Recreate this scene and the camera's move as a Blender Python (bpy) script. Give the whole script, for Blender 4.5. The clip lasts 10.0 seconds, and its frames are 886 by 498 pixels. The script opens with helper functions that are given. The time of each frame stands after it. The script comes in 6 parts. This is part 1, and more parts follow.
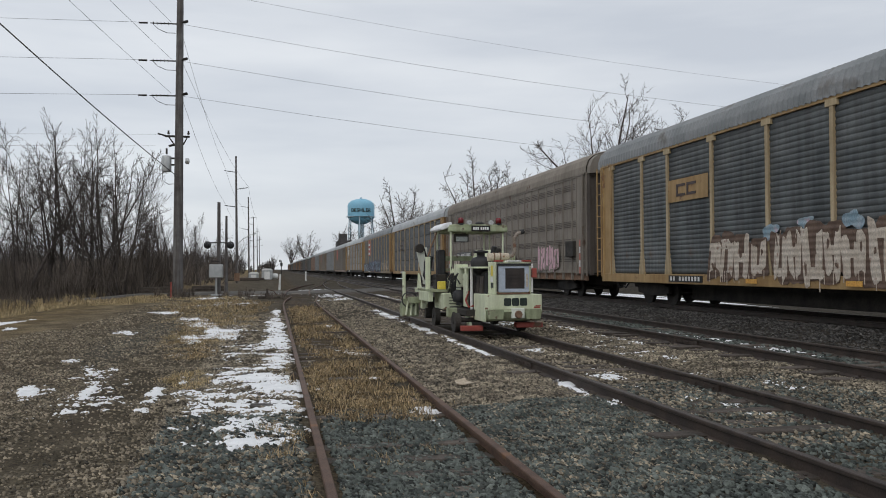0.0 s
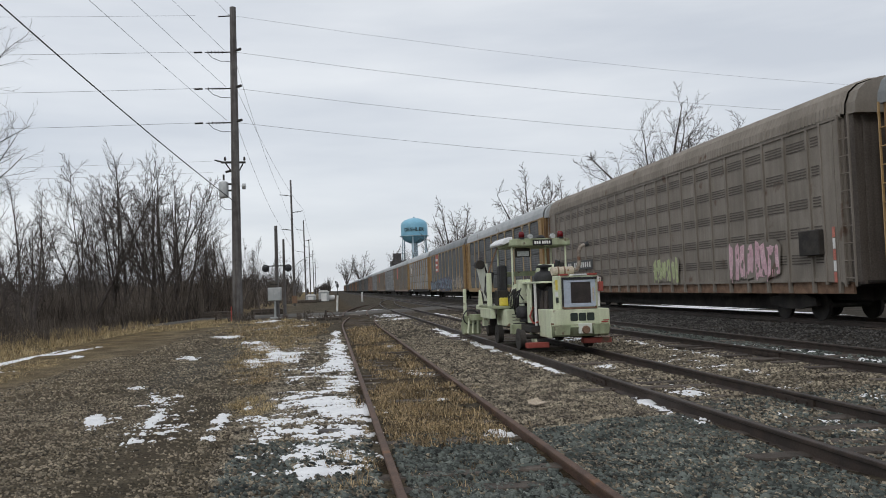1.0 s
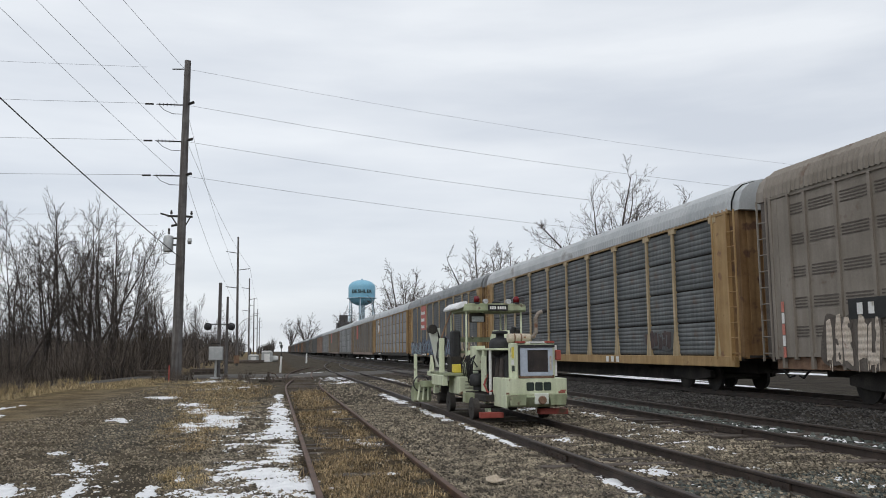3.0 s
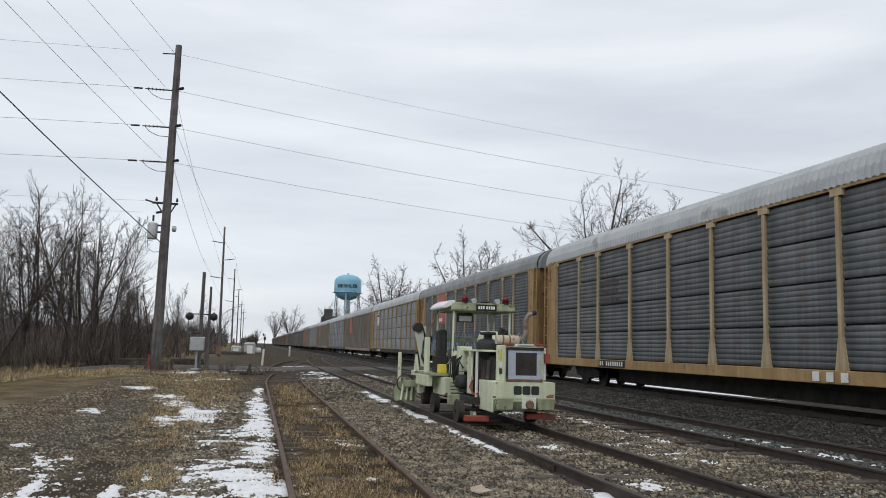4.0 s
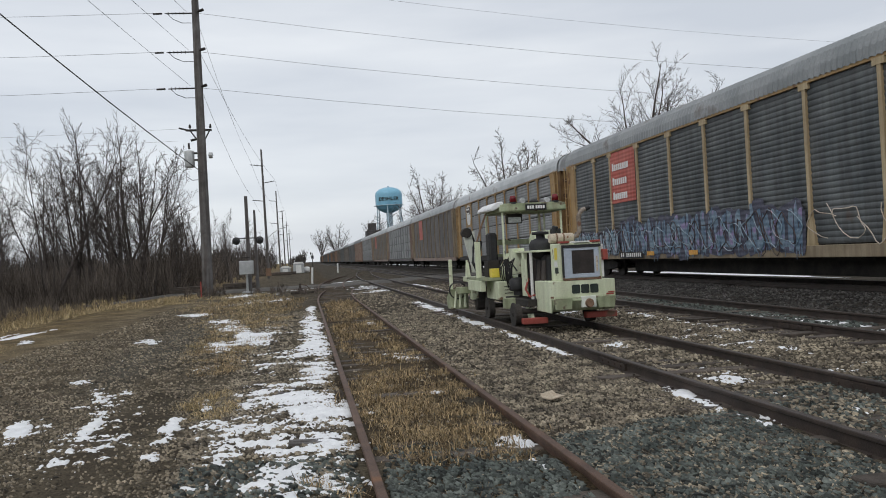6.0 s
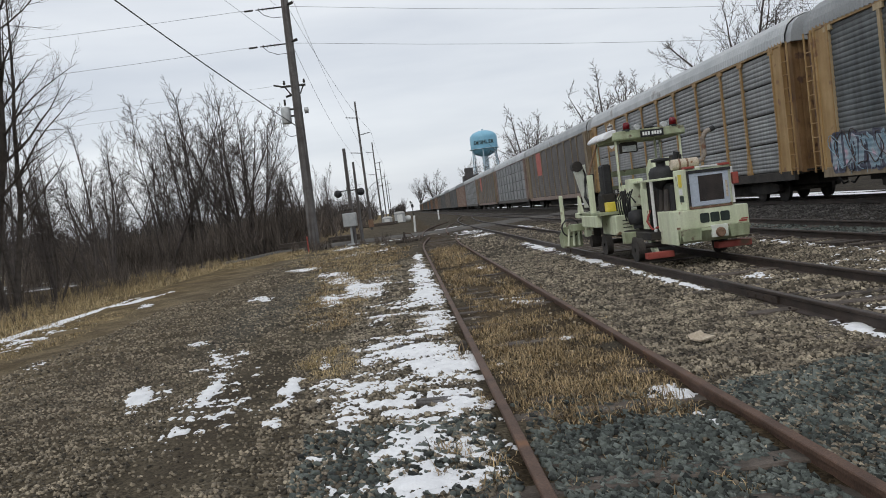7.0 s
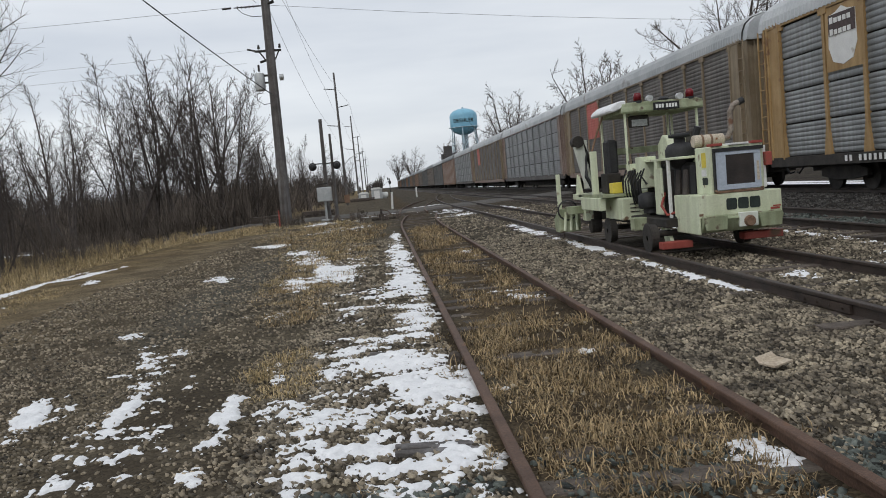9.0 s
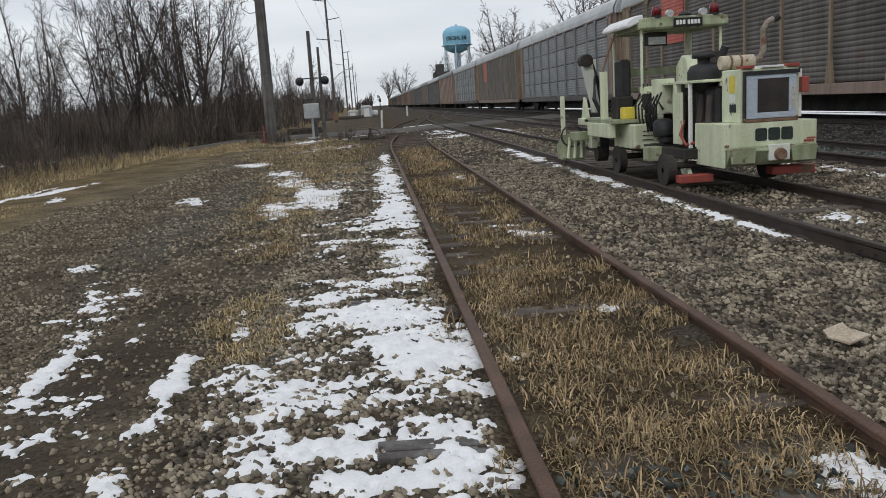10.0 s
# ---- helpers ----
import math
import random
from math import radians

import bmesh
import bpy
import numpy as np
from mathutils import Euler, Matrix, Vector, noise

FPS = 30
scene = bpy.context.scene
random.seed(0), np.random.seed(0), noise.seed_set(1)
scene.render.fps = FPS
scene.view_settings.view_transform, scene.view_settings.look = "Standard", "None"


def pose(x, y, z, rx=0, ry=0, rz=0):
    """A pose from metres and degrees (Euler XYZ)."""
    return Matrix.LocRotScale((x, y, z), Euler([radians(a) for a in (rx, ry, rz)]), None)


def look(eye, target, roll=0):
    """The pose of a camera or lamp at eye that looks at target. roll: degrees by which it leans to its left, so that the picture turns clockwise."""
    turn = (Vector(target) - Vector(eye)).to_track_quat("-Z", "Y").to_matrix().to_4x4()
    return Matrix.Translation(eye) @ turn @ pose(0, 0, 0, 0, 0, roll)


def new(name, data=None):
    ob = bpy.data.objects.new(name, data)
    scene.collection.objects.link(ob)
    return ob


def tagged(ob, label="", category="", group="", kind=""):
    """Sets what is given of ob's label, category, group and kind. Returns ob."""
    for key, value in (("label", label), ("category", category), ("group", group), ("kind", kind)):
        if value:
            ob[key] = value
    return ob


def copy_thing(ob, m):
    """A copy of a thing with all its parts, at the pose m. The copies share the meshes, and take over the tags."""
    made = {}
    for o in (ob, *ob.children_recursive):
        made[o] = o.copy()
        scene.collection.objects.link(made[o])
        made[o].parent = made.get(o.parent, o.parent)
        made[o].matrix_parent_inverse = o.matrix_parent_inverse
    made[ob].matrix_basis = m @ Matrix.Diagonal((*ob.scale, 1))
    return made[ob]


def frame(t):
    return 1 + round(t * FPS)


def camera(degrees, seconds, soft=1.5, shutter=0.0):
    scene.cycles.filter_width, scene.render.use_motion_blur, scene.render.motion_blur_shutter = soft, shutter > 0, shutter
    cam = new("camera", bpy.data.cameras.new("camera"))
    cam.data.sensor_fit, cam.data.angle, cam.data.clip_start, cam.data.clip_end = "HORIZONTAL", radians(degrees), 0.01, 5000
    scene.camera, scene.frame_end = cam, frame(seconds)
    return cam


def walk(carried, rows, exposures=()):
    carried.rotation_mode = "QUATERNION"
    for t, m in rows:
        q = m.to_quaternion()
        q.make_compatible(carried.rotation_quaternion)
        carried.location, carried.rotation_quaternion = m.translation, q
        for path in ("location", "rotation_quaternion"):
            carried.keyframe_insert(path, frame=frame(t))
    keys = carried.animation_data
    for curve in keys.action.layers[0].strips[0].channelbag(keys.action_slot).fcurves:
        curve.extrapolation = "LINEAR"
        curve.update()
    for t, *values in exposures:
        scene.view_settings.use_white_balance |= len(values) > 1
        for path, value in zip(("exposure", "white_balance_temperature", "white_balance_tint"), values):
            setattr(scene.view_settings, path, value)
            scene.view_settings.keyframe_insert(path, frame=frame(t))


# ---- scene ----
cam = camera(56.8, 10.0, 0.95)
PATH = [
    (0, (-0.392, -0.349, 1.638), (0.012, 1.609, 1.686), -0.2),
    (0.5, (-0.513, -0.128, 1.641), (-0.172, 1.843, 1.676), 0.7),
    (1, (-0.488, 0.07, 1.627), (-0.212, 2.049, 1.72), -1.9),
    (1.5, (-0.532, 0.306, 1.654), (-0.249, 2.283, 1.764), -1.2),
    (2, (-0.701, 0.476, 1.657), (-0.369, 2.443, 1.8), 1.1),
    (2.5, (-0.701, 0.637, 1.643), (-0.402, 2.606, 1.822), 0.2),
    (2.7, (-0.633, 0.651, 1.64), (-0.295, 2.605, 1.891), -0.5),
    (3.8, (-0.441, 1.133, 1.684), (0.053, 3.058, 1.91), 1.4),
    (4, (-0.452, 1.252, 1.69), (-0.021, 3.19, 1.93), 1.6),
    (4.5, (-0.374, 1.496, 1.681), (-0.125, 3.465, 1.933), -0.7),
    (5, (-0.232, 1.714, 1.66), (0.172, 3.666, 1.829), -2.5),
    (6.3, (-0.497, 2.109, 1.691), (-0.229, 4.091, 1.656), -4.6),
    (6.5, (-0.521, 2.29, 1.653), (-0.308, 4.277, 1.583), -6.1),
    (7, (-0.562, 2.765, 1.642), (-0.481, 4.761, 1.54), -6.9),
    (7.5, (-0.821, 3.214, 1.623), (-1.033, 5.202, 1.589), -4.3),
    (8, (-0.708, 3.743, 1.608), (-1.051, 5.713, 1.636), -7.9),
    (8.5, (-0.687, 4.246, 1.575), (-0.703, 6.238, 1.391), -4.0),
    (9, (-0.596, 4.792, 1.606), (-0.462, 6.781, 1.445), -5.1),
    (9.5, (-0.548, 5.422, 1.592), (-0.579, 7.409, 1.366), -5.5),
    (10, (-0.571, 6.028, 1.608), (-0.425, 7.991, 1.254), -3.6),
]
walk(cam, [(t, look(eye, target, roll)) for t, eye, target, roll in PATH],
     [(0.0, 0.02), (2.5, 0.18), (4.0, 0.18), (5.0, 0.12), (6.5, 0.1), (7.5, 0.14), (8.5, 0.1), (10.0, 0.1)])

# ---- world, sun, exposure ----
world = bpy.data.worlds.new("overcast_sky")
scene.world = world
world.use_nodes = True
wn, wl = world.node_tree.nodes, world.node_tree.links
wn.clear()
w_out, w_bg = wn.new("ShaderNodeOutputWorld"), wn.new("ShaderNodeBackground")
w_sky = wn.new("ShaderNodeTexSky")
w_sky.sky_type, w_sky.sun_disc = "NISHITA", False
w_sky.sun_elevation, w_sky.sun_rotation = radians(32), radians(150)
w_gain = wn.new("ShaderNodeVectorMath")
w_gain.operation = "SCALE"
w_gain.inputs["Scale"].default_value = 0.09
w_tc, w_map = wn.new("ShaderNodeTexCoord"), wn.new("ShaderNodeMapping")
w_map.inputs["Scale"].default_value = (1.2, 1.2, 7.0)
w_noise = wn.new("ShaderNodeTexNoise")
w_noise.inputs["Scale"].default_value, w_noise.inputs["Detail"].default_value = 1.6, 6.0
w_ramp = wn.new("ShaderNodeValToRGB")
w_ramp.color_ramp.elements[0].position, w_ramp.color_ramp.elements[0].color = 0.34, (0.60, 0.64, 0.705, 1)
w_ramp.color_ramp.elements[1].position, w_ramp.color_ramp.elements[1].color = 0.66, (0.80, 0.83, 0.868, 1)
w_mix = wn.new("ShaderNodeMix")
w_mix.data_type = "RGBA"
w_mix.inputs["Factor"].default_value = 0.9
wl.new(w_tc.outputs["Generated"], w_map.inputs["Vector"])
wl.new(w_map.outputs["Vector"], w_noise.inputs["Vector"])
wl.new(w_noise.outputs["Fac"], w_ramp.inputs["Fac"])
wl.new(w_sky.outputs["Color"], w_gain.inputs[0])
wl.new(w_gain.outputs["Vector"], w_mix.inputs["A"])
wl.new(w_ramp.outputs["Color"], w_mix.inputs["B"])
wl.new(w_mix.outputs["Result"], w_bg.inputs["Color"])
w_bg.inputs["Strength"].default_value = 1.0
wl.new(w_bg.outputs["Background"], w_out.inputs["Surface"])

sun = new("sun", bpy.data.lights.new("sun", "SUN"))
sun.data.energy, sun.data.angle, sun.data.color = 0.7, radians(25), (1.0, 0.96, 0.9)
sun.matrix_world = look((-20, -30, 40), (0, 0, 0))


# ---- materials ----
def mat(name, c1, c2, rough=0.75, scale=3.0, fine=40.0, bump=0.25, dist=0.01, metal=0.0, stain=None, stain_at=0.6, stain_scale=2.0,
        streak=0.0, island=False, cells=0.0, objvar=0.0, spec=0.4, grain=0.5, ribs=0.0):
    """Two-scale colour, an optional stain with ragged edges, optional vertical streaks, fine bump."""
    m = bpy.data.materials.new(name)
    m.use_nodes = True
    n, l = m.node_tree.nodes, m.node_tree.links
    b = n["Principled BSDF"]
    tc = n.new("ShaderNodeTexCoord")
    def noise_at(s, detail=5.0, vec=None):
        t = n.new("ShaderNodeTexNoise")
        t.inputs["Scale"].default_value, t.inputs["Detail"].default_value = s, detail
        l.new(vec or tc.outputs["Object"], t.inputs["Vector"])
        return t.outputs["Fac"]
    def blend(f, a, bb, mode="MIX"):
        x = n.new("ShaderNodeMix")
        x.data_type, x.blend_type = "RGBA", mode
        for sock, val in (("Factor", f), ("A", a), ("B", bb)):
            s = x.inputs[sock] if sock != "Factor" else x.inputs[0]
            if sock != "Factor":
                s = x.inputs[6] if sock == "A" else x.inputs[7]
            if isinstance(val, (int, float)):
                s.default_value = val
            elif isinstance(val, tuple):
                s.default_value = (*val, 1)
            else:
                l.new(val, s)
        return x.outputs[2]
    def ramp(v, lo, hi, a=(0, 0, 0), c=(1, 1, 1)):
        r = n.new("ShaderNodeValToRGB")
        r.color_ramp.elements[0].position, r.color_ramp.elements[1].position = lo, hi
        r.color_ramp.elements[0].color, r.color_ramp.elements[1].color = (*a, 1), (*c, 1)
        l.new(v, r.inputs["Fac"])
        return r.outputs["Color"]
    col = blend(ramp(noise_at(scale), 0.35, 0.65), c1, c2)
    col = blend(grain, col, ramp(noise_at(fine, 3.0), 0.3, 0.7, (0.45, 0.45, 0.45), (1.35, 1.35, 1.35)), "MULTIPLY")
    if streak:
        mp = n.new("ShaderNodeMapping")
        mp.inputs["Scale"].default_value = (6, 6, 0.35)
        l.new(tc.outputs["Object"], mp.inputs["Vector"])
        col = blend(streak, col, ramp(noise_at(1.0, 6.0, mp.outputs["Vector"]), 0.4, 0.62, (0.42, 0.36, 0.3), (1.1, 1.1, 1.1)), "MULTIPLY")
    if stain:
        col = blend(ramp(noise_at(stain_scale, 8.0), stain_at, stain_at + 0.08), col, stain)
    if island or objvar:
        if island:
            g = n.new("ShaderNodeNewGeometry").outputs["Random Per Island"]
        else:
            g = n.new("ShaderNodeObjectInfo").outputs["Random"]
        k = 0.82 if island else objvar
        col = blend(1.0, col, ramp(g, 0.0, 1.0, (1 - k,) * 3, (1 + k,) * 3), "MULTIPLY")
    if ribs:
        wv = n.new("ShaderNodeTexWave")
        wv.wave_type, wv.bands_direction, wv.wave_profile = "BANDS", "Z", "SIN"
        wv.inputs["Scale"].default_value = 0.314159 / ribs
        l.new(tc.outputs["Object"], wv.inputs["Vector"])
        rb = n.new("ShaderNodeBump")
        rb.inputs["Strength"].default_value, rb.inputs["Distance"].default_value = 1.0, 0.008
        l.new(wv.outputs["Fac"], rb.inputs["Height"])
        l.new(rb.outputs["Normal"], b.inputs["Normal"])
        bump = 0
    l.new(col, b.inputs["Base Color"])
    b.inputs["Roughness"].default_value, b.inputs["Metallic"].default_value = rough, metal
    b.inputs["Specular IOR Level"].default_value = spec
    if bump:
        bp = n.new("ShaderNodeBump")
        bp.inputs["Strength"].default_value, bp.inputs["Distance"].default_value = bump, dist
        l.new(noise_at(fine * 1.5, 4.0), bp.inputs["Height"])
        l.new(bp.outputs["Normal"], b.inputs["Normal"])
    return m


M_RAIL = mat("rusty_rail_steel", (0.075, 0.042, 0.028), (0.12, 0.068, 0.045), 0.7, 4, 60, 0.3, stain=(0.19, 0.085, 0.035), stain_at=0.62)
M_RAIL_DARK = mat("dark_rail_steel", (0.035, 0.026, 0.022), (0.06, 0.043, 0.034), 0.6, 4, 60, 0.3)
M_TIE = mat("weathered_tie_wood", (0.05, 0.04, 0.032), (0.11, 0.09, 0.075), 0.9, 6, 50, 0.6, objvar=0.3)
M_SNOW = mat("old_snow", (0.74, 0.745, 0.76), (0.85, 0.855, 0.865), 0.8, 6, 60, 0.5, 0.01, stain=(0.45, 0.42, 0.38), stain_at=0.66, stain_scale=20, grain=0.1)
M_STONE = mat("grey_ballast", (0.103, 0.086, 0.065), (0.302, 0.258, 0.189), 0.9, 3, 60, 0.3, island=True)
M_STONE_DARK = mat("dark_green_ballast", (0.051, 0.061, 0.055), (0.119, 0.132, 0.117), 0.85, 3, 60, 0.3, island=True)
M_STONE_ROAD = mat("road_gravel", (0.117, 0.097, 0.068), (0.266, 0.222, 0.161), 0.9, 2, 60, 0.3, island=True)
M_GRASS = mat("dead_grass", (0.192, 0.138, 0.074), (0.400, 0.298, 0.166), 0.85, 2, 30, 0, island=True)
M_GRASS_PALE = mat("pale_dead_grass", (0.302, 0.232, 0.125), (0.448, 0.346, 0.190), 0.85, 1, 30, 0, island=True)
M_BARK = mat("grey_bark", (0.055, 0.046, 0.04), (0.1, 0.085, 0.073), 0.9, 3, 30, 0.5, 0.02)
M_BARK_DARK = mat("dark_bark", (0.059, 0.049, 0.044), (0.104, 0.088, 0.080), 0.9, 3, 30, 0.5, 0.02)
M_BRUSH = mat("brown_brush", (0.086, 0.071, 0.059), (0.150, 0.125, 0.105), 0.95, 1, 20, 0, island=True)
M_WOODS = mat("far_woods_bark", (0.06, 0.052, 0.048), (0.1, 0.088, 0.08), 0.95, 0.1, 2, 0, island=True)
M_POLE = mat("weathered_pole_wood", (0.115, 0.109, 0.108), (0.178, 0.170, 0.167), 0.9, 2, 40, 0.5, streak=0.6)
M_WIRE = mat("wire_metal", (0.07, 0.07, 0.075), (0.1, 0.1, 0.1), 0.5, 2, 20, 0)
M_GALV = mat("galvanised_steel", (0.38, 0.4, 0.4), (0.5, 0.51, 0.51), 0.5, 3, 30, 0.1, metal=0.4, grain=0.16)
M_BLACK = mat("black_rubber", (0.018, 0.018, 0.02), (0.035, 0.035, 0.036), 0.6, 4, 40, 0.3)
# Black grime; also the colour of fills that stand for shaded insides.
M_GRIME_SHADE = mat("black_grime_and_shade", (0.022, 0.02, 0.018), (0.05, 0.043, 0.037), 0.75, 3, 30, 0.4)
M_WHITE = mat("white_paint", (0.7, 0.7, 0.68), (0.8, 0.8, 0.78), 0.6, 3, 30, 0.15, stain=(0.4, 0.36, 0.3), stain_at=0.64, grain=0.16)
M_GREEN = mat("pale_green_paint", (0.618, 0.675, 0.474), (0.721, 0.767, 0.577), 0.5, 2.5, 40, 0.12, stain=(0.2, 0.13, 0.075), stain_at=0.63, stain_scale=5, streak=0.25, grain=0.16)
M_GREEN_DK = mat("dirty_green_paint", (0.27, 0.31, 0.19), (0.42, 0.46, 0.31), 0.6, 2.5, 40, 0.2, stain=(0.12, 0.085, 0.055), stain_at=0.58, stain_scale=5, streak=0.4, grain=0.16)
M_MWHITE = mat("machine_white_paint", (0.66, 0.70, 0.62), (0.74, 0.76, 0.7), 0.5, 3, 40, 0.1, stain=(0.3, 0.2, 0.12), stain_at=0.66, stain_scale=5, streak=0.25, grain=0.16)
M_LBLUE = mat("blue_grey_paint", (0.40, 0.46, 0.54), (0.5, 0.55, 0.62), 0.5, 4, 40, 0.1, stain=(0.28, 0.2, 0.15), stain_at=0.64, stain_scale=5, grain=0.16)
M_GRILLE = mat("radiator_core", (0.05, 0.042, 0.04), (0.085, 0.07, 0.062), 0.6, 4, 60, 0.2)
M_RED = mat("worn_red_paint", (0.28, 0.055, 0.042), (0.38, 0.09, 0.07), 0.6, 4, 30, 0.2, stain=(0.15, 0.09, 0.06), stain_at=0.6, grain=0.16)
M_REDLAMP = mat("red_lens", (0.13, 0.006, 0.010), (0.19, 0.010, 0.014), 0.2, 3, 20, 0)
M_LAMP = mat("clear_lamp_glass", (0.4, 0.42, 0.42), (0.55, 0.56, 0.56), 0.15, 5, 30, 0)
M_YBOX = mat("yellow_plastic", (0.68, 0.55, 0.05), (0.78, 0.63, 0.1), 0.5, 4, 30, 0.05, grain=0.16)
M_TAN = mat("heat_wrapped_muffler", (0.45, 0.38, 0.29), (0.58, 0.51, 0.41), 0.8, 5, 50, 0.3, stain=(0.2, 0.09, 0.04), stain_at=0.6, stain_scale=6)
M_PIPE = mat("weathered_pipe", (0.2, 0.165, 0.135), (0.3, 0.26, 0.22), 0.7, 5, 40, 0.2, stain=(0.16, 0.08, 0.05), stain_at=0.6, stain_scale=8)
M_RUST = mat("rusted_pipe", (0.17, 0.1, 0.065), (0.27, 0.17, 0.11), 0.8, 5, 40, 0.3)
M_INK = mat("dark_green_lettering", (0.018, 0.030, 0.025), (0.030, 0.042, 0.036), 0.6, 4, 40, 0)
M_PLATE = mat("black_plate", (0.012, 0.012, 0.013), (0.02, 0.02, 0.02), 0.4, 4, 40, 0)
M_PANEL = mat("weathered_grey_panel", (0.083, 0.093, 0.098), (0.155, 0.165, 0.168), 0.65, 0.9, 25, 0.1, metal=0.25, streak=0.3, stain=(0.13, 0.105, 0.09), stain_at=0.65, stain_scale=1.2, objvar=0.12, grain=0.16)
M_PANEL_BR = mat("brown_grey_panel", (0.112, 0.104, 0.096), (0.168, 0.156, 0.144), 0.65, 0.9, 25, 0.1, metal=0.2, streak=0.3, stain=(0.16, 0.11, 0.085), stain_at=0.64, stain_scale=1.2, objvar=0.12, grain=0.16)
M_PANEL_SV = mat("silver_panel", (0.2, 0.21, 0.212), (0.3, 0.31, 0.312), 0.5, 0.9, 25, 0.1, metal=0.35, streak=0.3, objvar=0.1, grain=0.16)
M_PANEL_RD = mat("rust_brown_panel", (0.26, 0.19, 0.155), (0.34, 0.26, 0.22), 0.6, 0.9, 25, 0.1, metal=0.1, streak=0.3, objvar=0.12)
M_YELLOW = mat("faded_yellow_paint", (0.34, 0.215, 0.09), (0.43, 0.29, 0.135), 0.6, 1.5, 30, 0.15, stain=(0.2, 0.11, 0.06), stain_at=0.62, stain_scale=2.5, streak=0.28, grain=0.16)
# Faded yellow again, with rust stains and the shade of recessed ends painted in.
M_YELLOW_DK = mat("rusty_shaded_yellow_end_paint", (0.20, 0.115, 0.05), (0.29, 0.18, 0.085), 0.7, 1.5, 30, 0.2, stain=(0.10, 0.055, 0.035), stain_at=0.55, stain_scale=2.5, streak=0.6, grain=0.2)
M_STONE_BLACK = mat("grimy_main_line_ballast", (0.028, 0.026, 0.024), (0.085, 0.08, 0.075), 0.9, 3, 60, 0.3, island=True)
M_POST_FAR = mat("dull_brown_cream_paint", (0.24, 0.19, 0.125), (0.32, 0.26, 0.18), 0.65, 1.5, 30, 0.1, streak=0.4, grain=0.14)
M_CREAM = mat("faded_cream_post_paint", (0.44, 0.345, 0.20), (0.54, 0.44, 0.285), 0.6, 1.5, 30, 0.1, streak=0.45, grain=0.16)
M_ROOF = mat("galvanised_roof", (0.40, 0.42, 0.43), (0.52, 0.535, 0.54), 0.55, 0.8, 20, 0.1, metal=0.3, stain=(0.25, 0.24, 0.23), stain_at=0.6, stain_scale=0.8, objvar=0.15, grain=0.16)
M_ROOF_DK = mat("dull_grey_roof", (0.20, 0.215, 0.22), (0.29, 0.3, 0.305), 0.6, 0.8, 20, 0.1, metal=0.2, stain=(0.15, 0.14, 0.13), stain_at=0.6, stain_scale=0.8, objvar=0.15, grain=0.16)
M_BROWN = mat("weathered_taupe_paint", (0.21, 0.185, 0.155), (0.275, 0.245, 0.21), 0.65, 0.7, 25, 0.12, streak=0.2, stain=(0.13, 0.085, 0.06), stain_at=0.64, stain_scale=1.5, grain=0.16)
M_BROWN_DK = mat("dark_taupe_paint", (0.105, 0.09, 0.078), (0.14, 0.12, 0.105), 0.7, 0.7, 25, 0.12, streak=0.4)
M_SIGN_RED = mat("faded_red_sign", (0.46, 0.10, 0.075), (0.54, 0.15, 0.115), 0.6, 1.5, 30, 0.05, streak=0.35, grain=0.16, ribs=0.145)
M_SPRAY_PINK = mat("pink_spray_paint", (0.60, 0.36, 0.42), (0.72, 0.5, 0.55), 0.6, 5, 30, 0)
M_SPRAY_CREAM = mat("cream_spray_paint", (0.50, 0.42, 0.34), (0.62, 0.55, 0.47), 0.6, 4, 30, 0, stain=(0.3, 0.2, 0.15), stain_at=0.62, stain_scale=4, ribs=0.145)
M_SPRAY_BLUE = mat("blue_spray_paint", (0.10, 0.16, 0.24), (0.22, 0.30, 0.36), 0.6, 4, 30, 0, stain=(0.28, 0.22, 0.38), stain_at=0.56, stain_scale=3, ribs=0.145)
M_SPRAY_SKY = mat("pale_blue_spray_paint", (0.20, 0.31, 0.38), (0.36, 0.42, 0.47), 0.6, 4, 30, 0, stain=(0.5, 0.34, 0.4), stain_at=0.6, stain_scale=4, ribs=0.145)
M_SPRAY_BROWN = mat("brown_spray_paint", (0.11, 0.07, 0.05), (0.17, 0.11, 0.08), 0.6, 3, 30, 0, ribs=0.145)
M_SPRAY_NAVY = mat("navy_spray_paint", (0.055, 0.06, 0.085), (0.10, 0.10, 0.14), 0.6, 4, 30, 0, ribs=0.145)
M_SPRAY_GREEN = mat("green_spray_paint", (0.36, 0.42, 0.2), (0.5, 0.54, 0.32), 0.6, 5, 30, 0)
M_SPRAY_DARK = mat("dark_spray_paint", (0.05, 0.035, 0.035), (0.09, 0.06, 0.055), 0.6, 5, 30, 0)
M_SPRAY_ORANGE = mat("orange_spray_paint", (0.62, 0.3, 0.05), (0.72, 0.4, 0.1), 0.6, 5, 30, 0)
M_TOWER = mat("sky_blue_tank_paint", (0.20, 0.46, 0.62), (0.25, 0.52, 0.68), 0.45, 0.2, 4, 0.05, streak=0.15, grain=0.16)
M_TOWER_W = mat("pale_blue_tower_steel", (0.42, 0.55, 0.63), (0.5, 0.62, 0.7), 0.5, 0.2, 4, 0.05, grain=0.16)
M_DARKBRICK = mat("dark_silo_concrete", (0.06, 0.058, 0.06), (0.1, 0.095, 0.095), 0.9, 0.5, 8, 0.2)
M_STRIPE = mat("red_white_marker", (0.5, 0.16, 0.12), (0.6, 0.22, 0.17), 0.6, 3, 30, 0)
